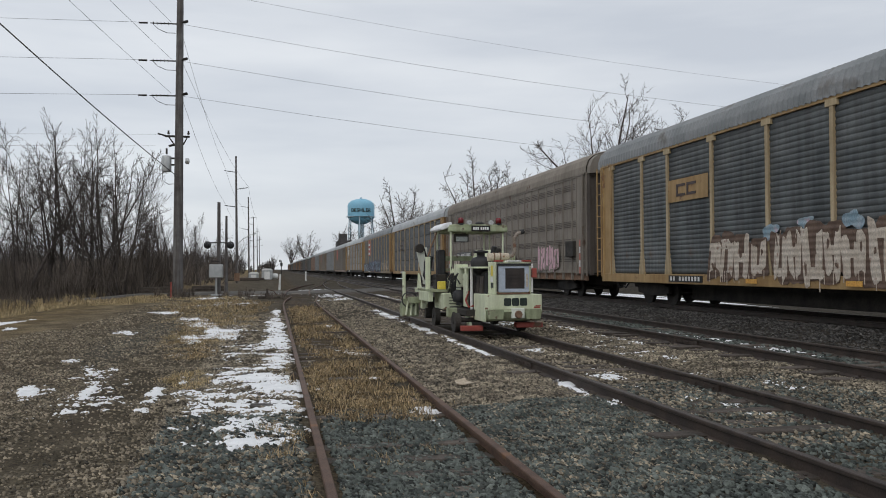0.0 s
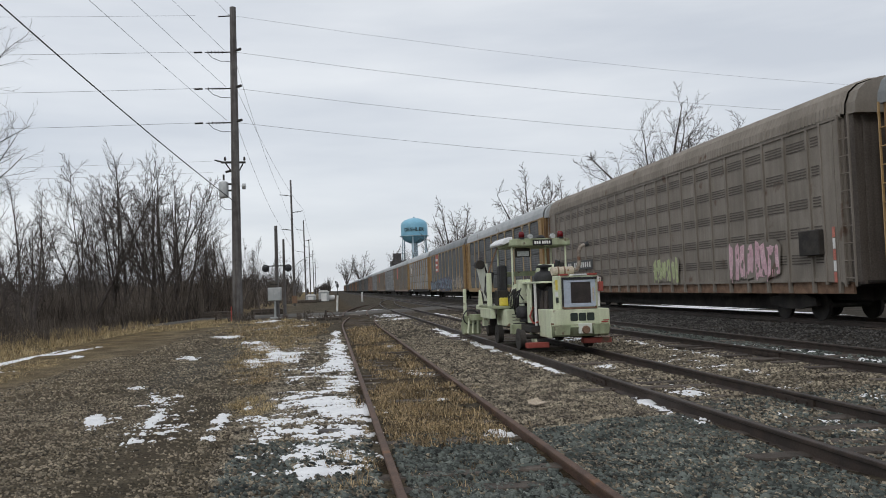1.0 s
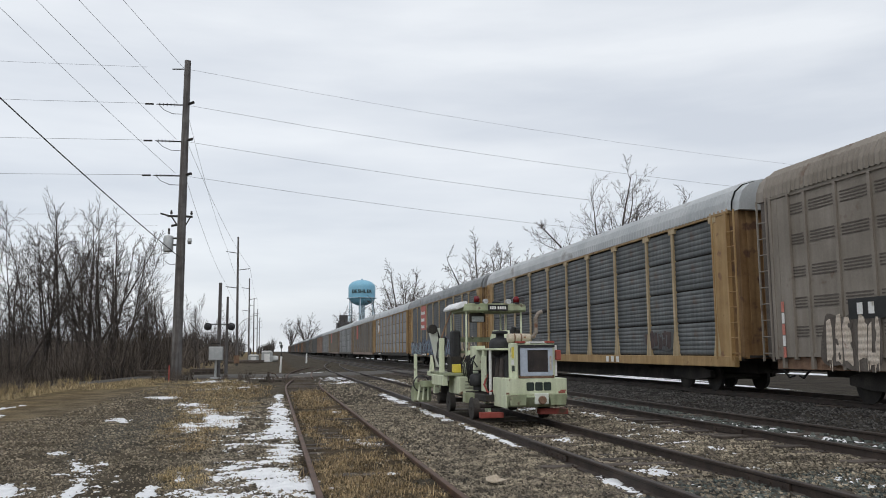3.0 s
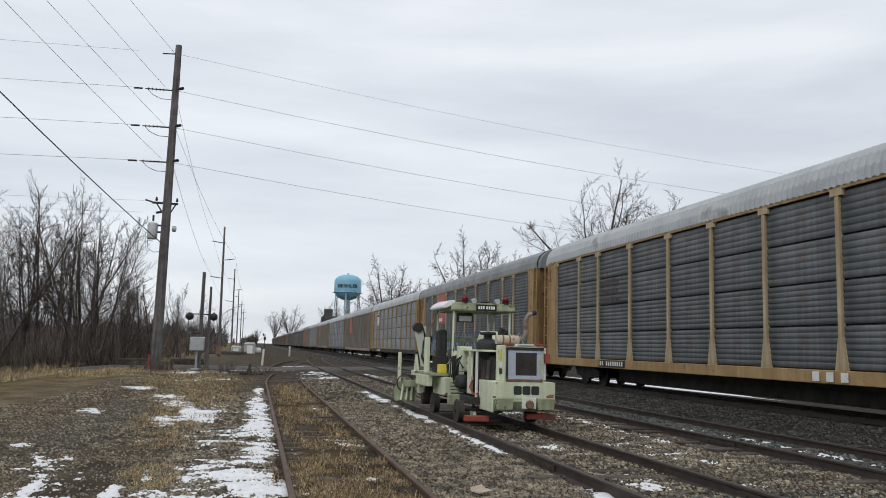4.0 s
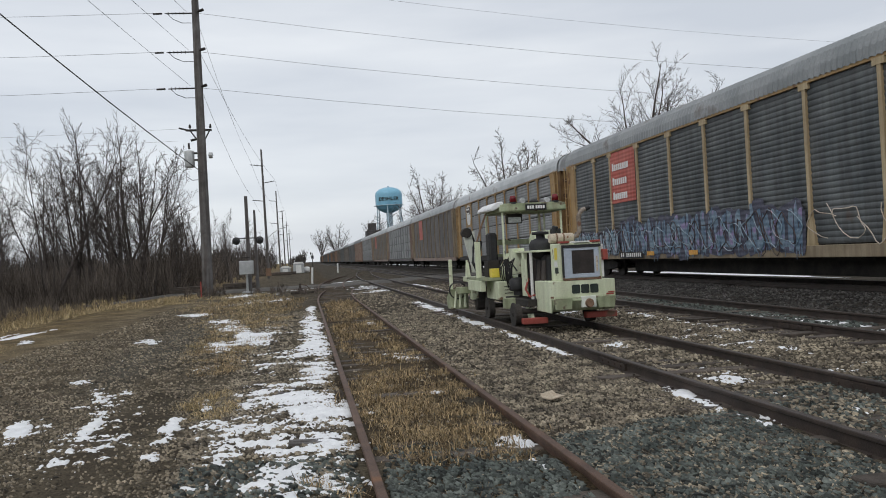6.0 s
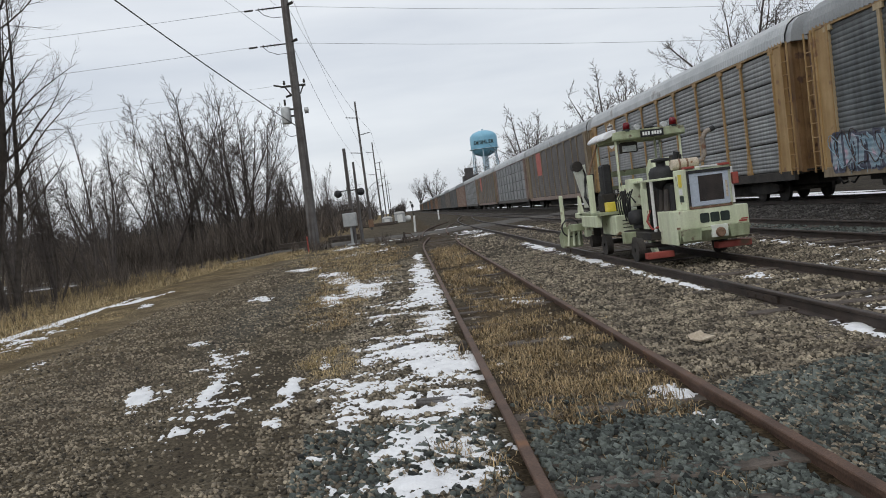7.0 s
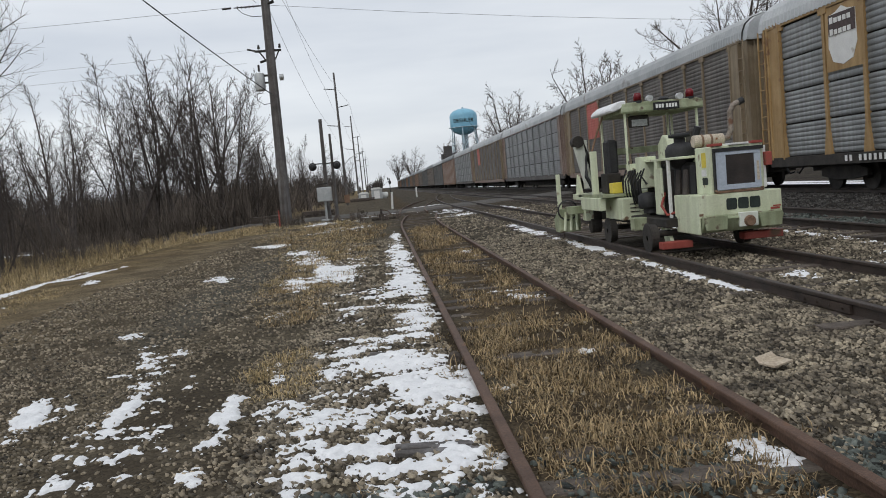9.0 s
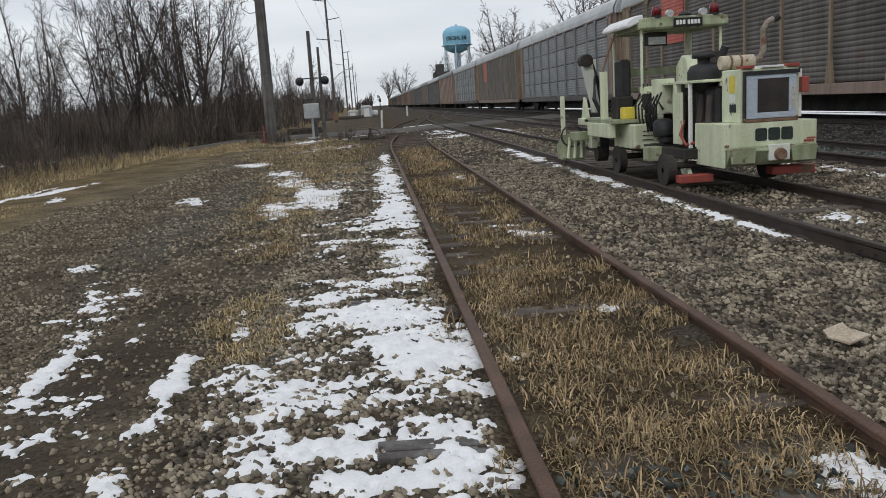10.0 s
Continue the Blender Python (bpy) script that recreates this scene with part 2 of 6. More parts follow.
M_ASPHALT = mat("dark_gravel_asphalt", (0.07, 0.065, 0.06), (0.11, 0.10, 0.09), 0.95, 0.6, 18, 0.6, 0.02, stain=(0.15, 0.13, 0.105), stain_at=0.58, stain_scale=0.8)
M_CARD = mat("old_cardboard", (0.42, 0.34, 0.25), (0.52, 0.44, 0.34), 0.9, 8, 60, 0.2)


def ground_material():
    m = bpy.data.materials.new("gravel_dirt_ground")
    m.use_nodes = True
    n, l = m.node_tree.nodes, m.node_tree.links
    b = n["Principled BSDF"]
    tc = n.new("ShaderNodeTexCoord")
    sep = n.new("ShaderNodeSeparateXYZ")
    l.new(tc.outputs["Object"], sep.inputs[0])
    def tex(s, d=6.0):
        t = n.new("ShaderNodeTexNoise")
        t.inputs["Scale"].default_value, t.inputs["Detail"].default_value = s, d
        l.new(tc.outputs["Object"], t.inputs["Vector"])
        return t.outputs["Fac"]
    def math(op, a, c):
        x = n.new("ShaderNodeMath")
        x.operation = op
        for s, v in zip(x.inputs, (a, c)):
            if isinstance(v, (int, float)):
                s.default_value = v
            else:
                l.new(v, s)
        return x.outputs[0]
    wob = math("MULTIPLY", math("SUBTRACT", tex(0.5), 0.5), 3.2)
    x = math("DIVIDE", math("ADD", math("ADD", sep.outputs["X"], wob), 24.0), 48.0)
    r = n.new("ShaderNodeValToRGB")
    cr = r.color_ramp
    stops = [(-22, (0.162, 0.128, 0.071)), (-11.5, (0.142, 0.109, 0.062)), (-8.5, (0.147, 0.114, 0.068)), (-6.5, (0.142, 0.116, 0.080)), (-5.0, (0.100, 0.084, 0.062)),
             (-2.5, (0.081, 0.070, 0.054)), (-0.2, (0.081, 0.071, 0.055)), (0.3, (0.066, 0.051, 0.035)), (1.3, (0.066, 0.051, 0.035)), (1.8, (0.064, 0.057, 0.047)),
             (6.0, (0.066, 0.057, 0.045)), (9.2, (0.057, 0.052, 0.048)), (11, (0.030, 0.028, 0.026)), (17.5, (0.038, 0.035, 0.033)), (21, (0.043, 0.038, 0.032))]
    while len(cr.elements) < len(stops):
        cr.elements.new(0.5)
    for e, (p, c) in zip(cr.elements, stops):
        e.position, e.color = (p + 24) / 48, (*c, 1)
    l.new(x, r.inputs["Fac"])
    def blend(f, a, c, mode):
        q = n.new("ShaderNodeMix")
        q.data_type, q.blend_type = "RGBA", mode
        q.inputs[0].default_value = f if isinstance(f, float) else 1.0
        if not isinstance(f, float):
            l.new(f, q.inputs[0])
        l.new(a, q.inputs[6])
        if isinstance(c, tuple):
            q.inputs[7].default_value = (*c, 1)
        else:
            l.new(c, q.inputs[7])
        return q.outputs[2]
    vor = n.new("ShaderNodeTexVoronoi")
    vor.inputs["Scale"].default_value = 42.0
    l.new(tc.outputs["Object"], vor.inputs["Vector"])
    cell = n.new("ShaderNodeSeparateColor")
    l.new(vor.outputs["Color"], cell.inputs[0])
    tone = n.new("ShaderNodeValToRGB")
    tone.color_ramp.elements[0].color, tone.color_ramp.elements[1].color = (0.5, 0.5, 0.52, 1), (1.7, 1.68, 1.6, 1)
    l.new(cell.outputs[0], tone.inputs["Fac"])
    patch = n.new("ShaderNodeValToRGB")
    patch.color_ramp.elements[0].position, patch.color_ramp.elements[1].position = 0.36, 0.66
    patch.color_ramp.elements[0].color, patch.color_ramp.elements[1].color = (0.62, 0.6, 0.57, 1), (1.25, 1.22, 1.16, 1)
    l.new(tex(1.1, 8.0), patch.inputs["Fac"])
    col = blend(0.75, r.outputs["Color"], tone.outputs["Color"], "MULTIPLY")
    col = blend(1.0, col, patch.outputs["Color"], "MULTIPLY")
    mud = n.new("ShaderNodeValToRGB")
    mud.color_ramp.elements[0].position, mud.color_ramp.elements[1].position = 0.56, 0.66
    l.new(tex(0.35, 7.0), mud.inputs["Fac"])
    half = math("MULTIPLY", mud.outputs["Color"], 0.55)
    col = blend(half, col, (0.062, 0.05, 0.038), "MIX")
    for cx, cy, hx, hy, tone_of in ((-3.5, 21.0, 1.0, 9.0, (0.088, 0.09, 0.08)), (-2.42, 10.2, 0.36, 2.6, (0.05, 0.04, 0.03)), (-1.62, 9.6, 0.24, 2.0, (0.05, 0.04, 0.03)), (-4.6, 12.5, 1.3, 3.5, (0.085, 0.068, 0.05))):
        u = math("DIVIDE", math("ADD", sep.outputs["X"], -cx), hx)
        v = math("DIVIDE", math("ADD", sep.outputs["Y"], -cy), hy)
        d = math("ADD", math("MULTIPLY", u, u), math("MULTIPLY", v, v))
        f = n.new("ShaderNodeClamp")
        l.new(math("SUBTRACT", math("ADD", 1.0, math("MULTIPLY", tex(2.3, 6.0), 0.9)), math("ADD", d, 0.55)), f.inputs["Value"])
        col = blend(math("MULTIPLY", f.outputs["Result"], 0.7), col, tone_of, "MIX")
    l.new(col, b.inputs["Base Color"])
    b.inputs["Roughness"].default_value = 0.92
    b.inputs["Specular IOR Level"].default_value = 0.04
    bp = n.new("ShaderNodeBump")
    bp.inputs["Strength"].default_value, bp.inputs["Distance"].default_value = 0.7, 0.012
    inv = math("SUBTRACT", 1.0, vor.outputs["Distance"])
    l.new(math("ADD", inv, math("MULTIPLY", tex(60.0, 3.0), 0.4)), bp.inputs["Height"])
    l.new(bp.outputs["Normal"], b.inputs["Normal"])
    return m


M_GROUND = ground_material()


# ---- mesh helpers ----
class Mesh:
    """Collects vertices and faces for one mesh part."""
    def __init__(self):
        self.v, self.f = [], []

    def add(self, verts, faces):
        k = len(self.v)
        self.v += [tuple(p) for p in verts]
        self.f += [tuple(i + k for i in q) for q in faces]
        return self

    def box(self, x0, x1, y0, y1, z0, z1):
        return self.add([(x, y, z) for z in (z0, z1) for y in (y0, y1) for x in (x0, x1)],
                        [(0, 2, 3, 1), (4, 5, 7, 6), (0, 1, 5, 4), (1, 3, 7, 5), (3, 2, 6, 7), (2, 0, 4, 6)])

    def cyl(self, p, q, r, r2=None, n=12):
        p, q, r2 = Vector(p), Vector(q), r if r2 is None else r2
        d = (q - p).normalized()
        a = d.orthogonal().normalized()
        c = d.cross(a)
        ring = [(a * math.cos(6.28318 * i / n) + c * math.sin(6.28318 * i / n)) for i in range(n)]
        return self.add([p + e * r for e in ring] + [q + e * r2 for e in ring],
                        [(i, (i + 1) % n, n + (i + 1) % n, n + i) for i in range(n)] + [tuple(range(n))[::-1], tuple(range(n, 2 * n))])

    def tube(self, pts, r, n=8):
        pts = [Vector(p) for p in pts]
        vs, side = [], None
        for i, p in enumerate(pts):
            d = (pts[min(i + 1, len(pts) - 1)] - pts[max(i - 1, 0)]).normalized()
            side = d.orthogonal().normalized() if side is None else (side - d * side.dot(d)).normalized()
            up = d.cross(side)
            vs += [p + (side * math.cos(6.28318 * k / n) + up * math.sin(6.28318 * k / n)) * r for k in range(n)]
        e = len(pts) - 1
        return self.add(vs, [(i * n + k, i * n + (k + 1) % n, (i + 1) * n + (k + 1) % n, (i + 1) * n + k) for i in range(e) for k in range(n)] + [tuple(range(n))[::-1], tuple(range(e * n, e * n + n))])

    def prism(self, prof, y0, y1):
        """A closed outline of (x, z), drawn out along y."""
        k = len(prof)
        return self.add([(x, y0, z) for x, z in prof] + [(x, y1, z) for x, z in prof],
                        [(i, i + k, (i + 1) % k + k, (i + 1) % k) for i in range(k)] + [tuple(range(k)), tuple(range(k, 2 * k))[::-1]])

    def prism_x(self, prof, x0, x1):
        """A closed outline of (y, z), drawn out along x."""
        k = len(prof)
        return self.add([(x0, y, z) for y, z in prof] + [(x1, y, z) for y, z in prof],
                        [(i, (i + 1) % k, (i + 1) % k + k, i + k) for i in range(k)] + [tuple(range(k))[::-1], tuple(range(k, 2 * k))])

    def lathe(self, prof, c=(0, 0, 0), n=20, axis="z"):
        k = len(prof)
        vs = []
        for i in range(n):
            a = 6.28318 * i / n
            for r, h in prof:
                p = (r * math.cos(a), r * math.sin(a), h)
                p = p if axis == "z" else ((h, p[0], p[1]) if axis == "x" else (p[0], h, p[1]))
                vs.append((p[0] + c[0], p[1] + c[1], p[2] + c[2]))
        return self.add(vs, [(i * k + j, ((i + 1) % n) * k + j, ((i + 1) % n) * k + j + 1, i * k + j + 1) for i in range(n) for j in range(k - 1)])

    def data(self, name, material, bevel=0.0, smooth=False):
        me = bpy.data.meshes.new(name)
        me.from_pydata(self.v, [], self.f)
        bm = bmesh.new()
        bm.from_mesh(me)
        if bevel:
            bmesh.ops.bevel(bm, geom=list(bm.edges), offset=bevel, segments=1, affect="EDGES", clamp_overlap=True)
        bmesh.ops.recalc_face_normals(bm, faces=bm.faces)
        bm.to_mesh(me)
        bm.free()
        me.materials.append(material)
        if smooth:
            me.shade_smooth()
        return me

    def done(self, name, material, parent=None, label="", bevel=0.0, smooth=False):
        ob = new(name, self.data(name, material, bevel, smooth))
        ob.parent = parent
        return tagged(ob, label)


def piece(name, me, parent, m=None):
    ob = new(name, me)
    ob.parent = parent
    if m is not None:
        ob.matrix_basis = m
    return ob


def thing(name, m, label, category, group="", kind=""):
    ob = new(name)
    ob.matrix_basis = m
    return tagged(ob, label, category, group, kind)


def bulk(name, verts, faces_per, material, label, category):
    """One 'stuff' object out of arrays: verts (n, k, 3), the same faces for each of the n pieces."""
    n, k, _ = verts.shape
    faces = (np.array(faces_per)[None] + (np.arange(n) * k)[:, None, None]).reshape(-1, len(faces_per[0]))
    me = bpy.data.meshes.new(name)
    me.vertices.add(n * k)
    me.vertices.foreach_set("co", verts.astype(np.float32).ravel())
    w = faces.shape[1]
    me.loops.add(faces.size)
    me.loops.foreach_set("vertex_index", faces.astype(np.int32).ravel())
    me.polygons.add(len(faces))
    me.polygons.foreach_set("loop_start", np.arange(0, faces.size, w, dtype=np.int32))
    me.update(calc_edges=True)
    me.validate()
    me.materials.append(material)
    return tagged(new(name, me), label, category, kind="stuff")


# ---- ground: value noise, height, snow ----
LATTICE = np.random.RandomState(7).rand(256, 256)


def vnoise(x, y):
    xi, yi = np.floor(x).astype(int), np.floor(y).astype(int)
    fx, fy = x - xi, y - yi
    fx, fy = fx * fx * (3 - 2 * fx), fy * fy * (3 - 2 * fy)
    g = lambda i, j: LATTICE[i % 256, j % 256]
    return (g(xi, yi) * (1 - fx) + g(xi + 1, yi) * fx) * (1 - fy) + (g(xi, yi + 1) * (1 - fx) + g(xi + 1, yi + 1) * fx) * fy


def fbm(x, y, octaves=4):
    s, a, tot = 0.0, 1.0, 0.0
    for o in range(octaves):
        s = s + a * vnoise(x * 2 ** o + 17.3 * o, y * 2 ** o + 5.7 * o)
        tot += a
        a *= 0.55
    return s / tot


PROFILE_X = [-3000, -60, -16, -12, -9, -6, -1.2, -0.2, 0.2, 1.3, 1.9, 3.0, 5.7, 6.6, 9.6, 11.3, 15.8, 17.8, 26, 3000]
PROFILE_Z = [-0.6, -0.6, -0.5, -0.3, -0.03, 0.0, 0.01, 0.02, 0.0, 0.0, 0.03, 0.08, 0.09, 0.16, 0.18, 0.29, 0.29, -0.1, -0.3, -0.3]


def height(x, y):
    z = np.interp(x, PROFILE_X, PROFILE_Z)
    near = np.clip(1 - (np.abs(x) + np.abs(y - 10)) / 90, 0, 1)
    return z + near * ((fbm(x * 0.9, y * 0.9) - 0.5) * 0.10 + (fbm(x * 6, y * 6, 2) - 0.5) * 0.02)


# Strips and patches on which snow is left: x, y, half widths, turn, cover.
SNOW_SPECKLE = [(-0.9, 11.0, 1.1, 3.6, 0, 0.56), (-0.75, 8.4, 0.9, 1.2, 0, 0.62), (-0.8, 16.5, 1.0, 3.4, 0, 0.46), (-2.6, 10.8, 0.9, 2.6, 0, 0.36), (-1.7, 22.0, 1.3, 4.0, 0, 0.45), (-3.2, 12.5, 1.0, 2.6, 0, 0.26), (-8.6, 18, 1.2, 7.0, 0, 0.36), (5.9, 13.0, 1.3, 6.0, 0, 0.22), (1.0, 7.2, 0.6, 0.8, 0, 0.2)]
SNOW_BY_SPUR = [(-0.40, 11.4, 0.46, 1.5, 6, 1.0), (-0.55, 9.4, 0.55, 1.0, 0, 0.92), (-0.36, 14.8, 0.36, 1.8, 0, 0.85), (-0.34, 18.6, 0.36, 2.8, 0, 1.0), (-0.36, 24.0, 0.32, 4.2, 0, 1.0), (-0.3, 31, 0.25, 3.6, 0, 0.6),
    (-0.75, 12.35, 0.75, 0.5, 8, 0.8), (-1.0, 10.2, 0.6, 1.1, 10, 0.66), (-1.3, 9.0, 0.6, 0.6, 0, 0.5), (-0.6, 7.9, 0.55, 0.8, 0, 0.88), (-0.75, 13.45, 0.85, 0.22, -10, 0.85), (-0.8, 15.8, 0.75, 0.2, -6, 0.85), (-0.9, 16.6, 0.8, 0.22, 5, 0.7),
    (-1.7, 12.2, 0.14, 0.9, 8, 0.7), (-1.7, 21.2, 0.5, 2.2, 8, 1.02), (-2.25, 19.6, 0.4, 1.4, 10, 0.85), (-1.5, 17.4, 0.9, 0.35, 10, 0.6), (-2.4, 24.5, 0.6, 2.4, 12, 0.8), (-3.0, 27.5, 0.6, 1.8, 16, 0.7),
    (-4.4, 32.2, 0.6, 1.1, 20, 0.95), (-1.7, 28.0, 0.6, 2.0, 5, 0.45), (-2.2, 16.0, 0.6, 0.5, 20, 0.5)]
SNOW_ON_ROAD = [(-1.93, 10.9, 0.12, 1.0, 3, 0.98), (-1.85, 9.6, 0.14, 0.8, 3, 0.6), (-2.84, 11.6, 0.15, 1.2, 4, 0.88), (-3.25, 13.6, 0.2, 0.9, 14, 0.74), (-2.7, 10.0, 0.16, 0.9, 3, 0.62), (-3.85, 15.2, 0.25, 0.5, 15, 0.62),
    (-3.6, 11.5, 0.16, 0.9, 14, 0.82), (-4.2, 22.2, 0.4, 1.0, 15, 0.72), (-3.9, 18.0, 0.3, 0.9, 10, 0.42), (-9.35, 21.5, 0.36, 6.4, -1, 1.12), (-8.7, 27.0, 0.25, 2.6, -12, 0.85), (-8.8, 17.0, 0.25, 2.2, -6, 0.7),
    (-7.8, 13.4, 0.5, 1.1, 10, 0.8), (-6.35, 15.2, 0.28, 0.7, 20, 0.75), (-5.25, 10.3, 0.3, 0.9, 14, 0.92), (-6.2, 10.6, 0.3, 0.7, 20, 0.6), (-7.6, 24.5, 0.3, 1.2, 10, 0.6)]
SNOW_BETWEEN_RAILS = [(1.3, 9.05, 0.2, 0.42, 8, 1.05), (1.28, 8.1, 0.07, 0.3, 0, 0.8), (1.2, 15.5, 0.24, 0.35, 20, 0.8), (1.05, 11.9, 0.16, 0.22, 0, 0.75),
    (1.2, 23.0, 0.2, 2.2, 0, 0.6), (0.95, 16.3, 0.4, 0.14, 0, 0.5), (3.42, 9.9, 0.13, 1.0, -6, 1.0), (3.6, 8.7, 0.12, 0.35, -10, 1.0), (8.35, 14.0, 0.14, 3.6, 0, 0.8), (3.36, 8.6, 0.1, 0.6, 0, 0.75),
    (3.34, 15.5, 0.13, 2.8, 0, 0.98), (3.3, 20.5, 0.17, 2.8, 0, 1.05), (3.3, 27.0, 0.24, 3.8, 0, 1.1), (4.3, 11.0, 0.5, 1.8, 0, 0.5)]
SNOW_ON_YARD = [(4.5, 14.5, 0.5, 2.0, 0, 0.42), (4.6, 8.0, 0.5, 1.0, 0, 0.4), (6.2, 12.5, 0.5, 2.4, 0, 0.4), (6.7, 17.0, 0.3, 4.0, 0, 0.55),
    (6.1, 9.2, 0.4, 1.2, 0, 0.45), (7.9, 14.5, 0.35, 5.0, 0, 0.4), (5.9, 22, 0.5, 4.0, 0, 0.5), (3.0, 42.0, 1.2, 1.6, 70, 0.7),
    (-1.8, 52, 1.6, 0.5, 10, 0.7), (2.4, 63, 1.8, 0.6, 10, 0.7)]
SNOW_FAR = [(-2.5, 40, 2.2, 4.0, 0, 0.5), (-3.5, 48, 2.5, 4.0, 0, 0.48), (3.0, 48, 1.4, 6.0, 0, 0.5), (0.7, 56, 2.4, 4.0, 0, 0.5), (5.6, 44, 0.5, 8.0, 0, 0.55), (-1.5, 60, 3.0, 2.0, 0, 0.5)]
SNOW = SNOW_FAR + SNOW_SPECKLE + SNOW_BY_SPUR + SNOW_ON_ROAD + SNOW_BETWEEN_RAILS + SNOW_ON_YARD


def snow_depth(x, y):
    s = np.full(np.shape(x), -1.0)
    for cx, cy, hx, hy, turn, cover in SNOW:
        c, d = math.cos(radians(turn)), math.sin(radians(turn))
        u, w = ((x - cx) * c + (y - cy) * d) / hx, (-(x - cx) * d + (y - cy) * c) / hy
        s = np.maximum(s, cover - 0.75 * (u * u + w * w))
    fine = (vnoise(x * 36 + 5, y * 30) - 0.5) * 0.55 + (fbm(x * 1.6 + 31, y * 6.0, 3) - 0.5) * 1.0
    rag = fine + 0.25 + 0.62 * fbm(x * 3.4, y * 2.0, 4) + (fbm(x * 5, y * 3.4, 3) - 0.5) * 0.9 + (vnoise(x * 15 + 3, y * 12) - 0.5) * 0.35 + (vnoise(x * 27, y * 21) - 0.5) * 0.4
    return s - rag


def build_ground():
    xs = np.unique(np.concatenate([[-3000, -1200, -500, -220, -120, -80, -60], np.arange(-45, -10, 1.2), np.arange(-10, 11.5, 0.11), np.arange(11.5, 30, 0.8), [40, 70, 120, 220, 500, 1200, 3000]]))
    ys = np.unique(np.concatenate([[-3000, -1000, -300, -100, -40, -15, -5], np.arange(0, 24, 0.11), np.arange(24, 45, 0.3), np.arange(45, 110, 1.6), [125, 150, 200, 300, 500, 900, 1700, 4500]]))
    gx, gy = np.meshgrid(xs, ys)
    v = np.stack([gx, gy, height(gx, gy)], -1).reshape(-1, 3)
    nx, ny = len(xs), len(ys)
    i = (np.arange(ny - 1)[:, None] * nx + np.arange(nx - 1)[None]).ravel()
    q = np.stack([i, i + 1, i + nx + 1, i + nx], -1)
    me = bpy.data.meshes.new("ground")
    me.from_pydata(v.tolist(), [], q.tolist())
    me.materials.append(M_GROUND)
    me.shade_smooth()
    tagged(new("ground", me), "dark gravel and dirt rail yard ground with dead grass", "ground", kind="structure")


def build_snow():
    parts = []
    for x0, x1, y0, y1, h in ((-6.0, 2.0, 6.5, 17.0, 0.017), (-10.5, -6.0, 6.5, 17.0, 0.03), (2.0, 9.0, 6.0, 17.0, 0.03), (-10.5, 9.0, 17.0, 36.0, 0.034), (-6.0, 6.0, 36.0, 66.0, 0.12)):
        gx, gy = np.meshgrid(np.arange(x0, x1, h), np.arange(y0, y1, h))
        parts.append((gx, gy, snow_depth(gx, gy)))
    verts, faces = [], []
    for gx, gy, d in parts:
        keep = (d[:-1, :-1] > 0) | (d[1:, :-1] > 0) | (d[:-1, 1:] > 0) | (d[1:, 1:] > 0)
        z = height(gx, gy) + np.where(d > 0, 0.004 + np.minimum(d, 0.5) * 0.05 + (fbm(gx * 25, gy * 25, 2) - 0.5) * 0.008, np.maximum(d, -0.3) * 0.12)
        idx = -np.ones(gx.shape, int)
        used = np.zeros(gx.shape, bool)
        for a, c in ((0, 0), (0, 1), (1, 0), (1, 1)):
            used[a:used.shape[0] - 1 + a, c:used.shape[1] - 1 + c] |= keep
        idx[used] = np.arange(used.sum()) + len(verts)
        verts += np.stack([gx[used], gy[used], z[used]], -1).tolist()
        r, c = np.nonzero(keep)
        faces += np.stack([idx[r, c], idx[r, c + 1], idx[r + 1, c + 1], idx[r + 1, c]], -1).tolist()
    me = bpy.data.meshes.new("snow_patches")
    me.from_pydata(verts, [], faces)
    me.materials.append(M_SNOW)
    me.shade_smooth()
    tagged(new("snow_patches", me), "thin ragged patches of old melting snow", "snow", kind="stuff")
    # The open ground past the train keeps a sheet of snow.
    rs = np.random.RandomState(5)
    far = Mesh()
    for k in range(36):
        cx, cy, w, l = rs.uniform(22, 25) + (k % 3) * 14, rs.uniform(5, 260), rs.uniform(0.5, 1.4), rs.uniform(5, 14)
        far.add([(cx + w * rs.uniform(0.7, 1.2) * math.cos(a), cy + l * rs.uniform(0.7, 1.2) * math.sin(a), 0.02 + 0.0005 * k + float(np.interp(cx, PROFILE_X, PROFILE_Z))) for a in np.arange(0, 6.28, 0.45)], [tuple(range(14))])
    for k in range(60):
        cx, cy, w, l = rs.uniform(-75, -17), rs.uniform(18, 120), rs.uniform(2, 9), rs.uniform(0.8, 2.5)
        far.add([(cx + w * rs.uniform(0.7, 1.2) * math.cos(a), cy + l * rs.uniform(0.7, 1.2) * math.sin(a), -0.46 + 0.0005 * k) for a in np.arange(0, 6.28, 0.45)], [tuple(range(14))])
    tagged(far.done("field_snow", M_SNOW), "sheets of snow left on the open field", "snow", kind="stuff")


STONE_FACES = [(4, 5, 7, 6), (0, 1, 5, 4), (1, 3, 7, 5), (3, 2, 6, 7), (2, 0, 4, 6)]


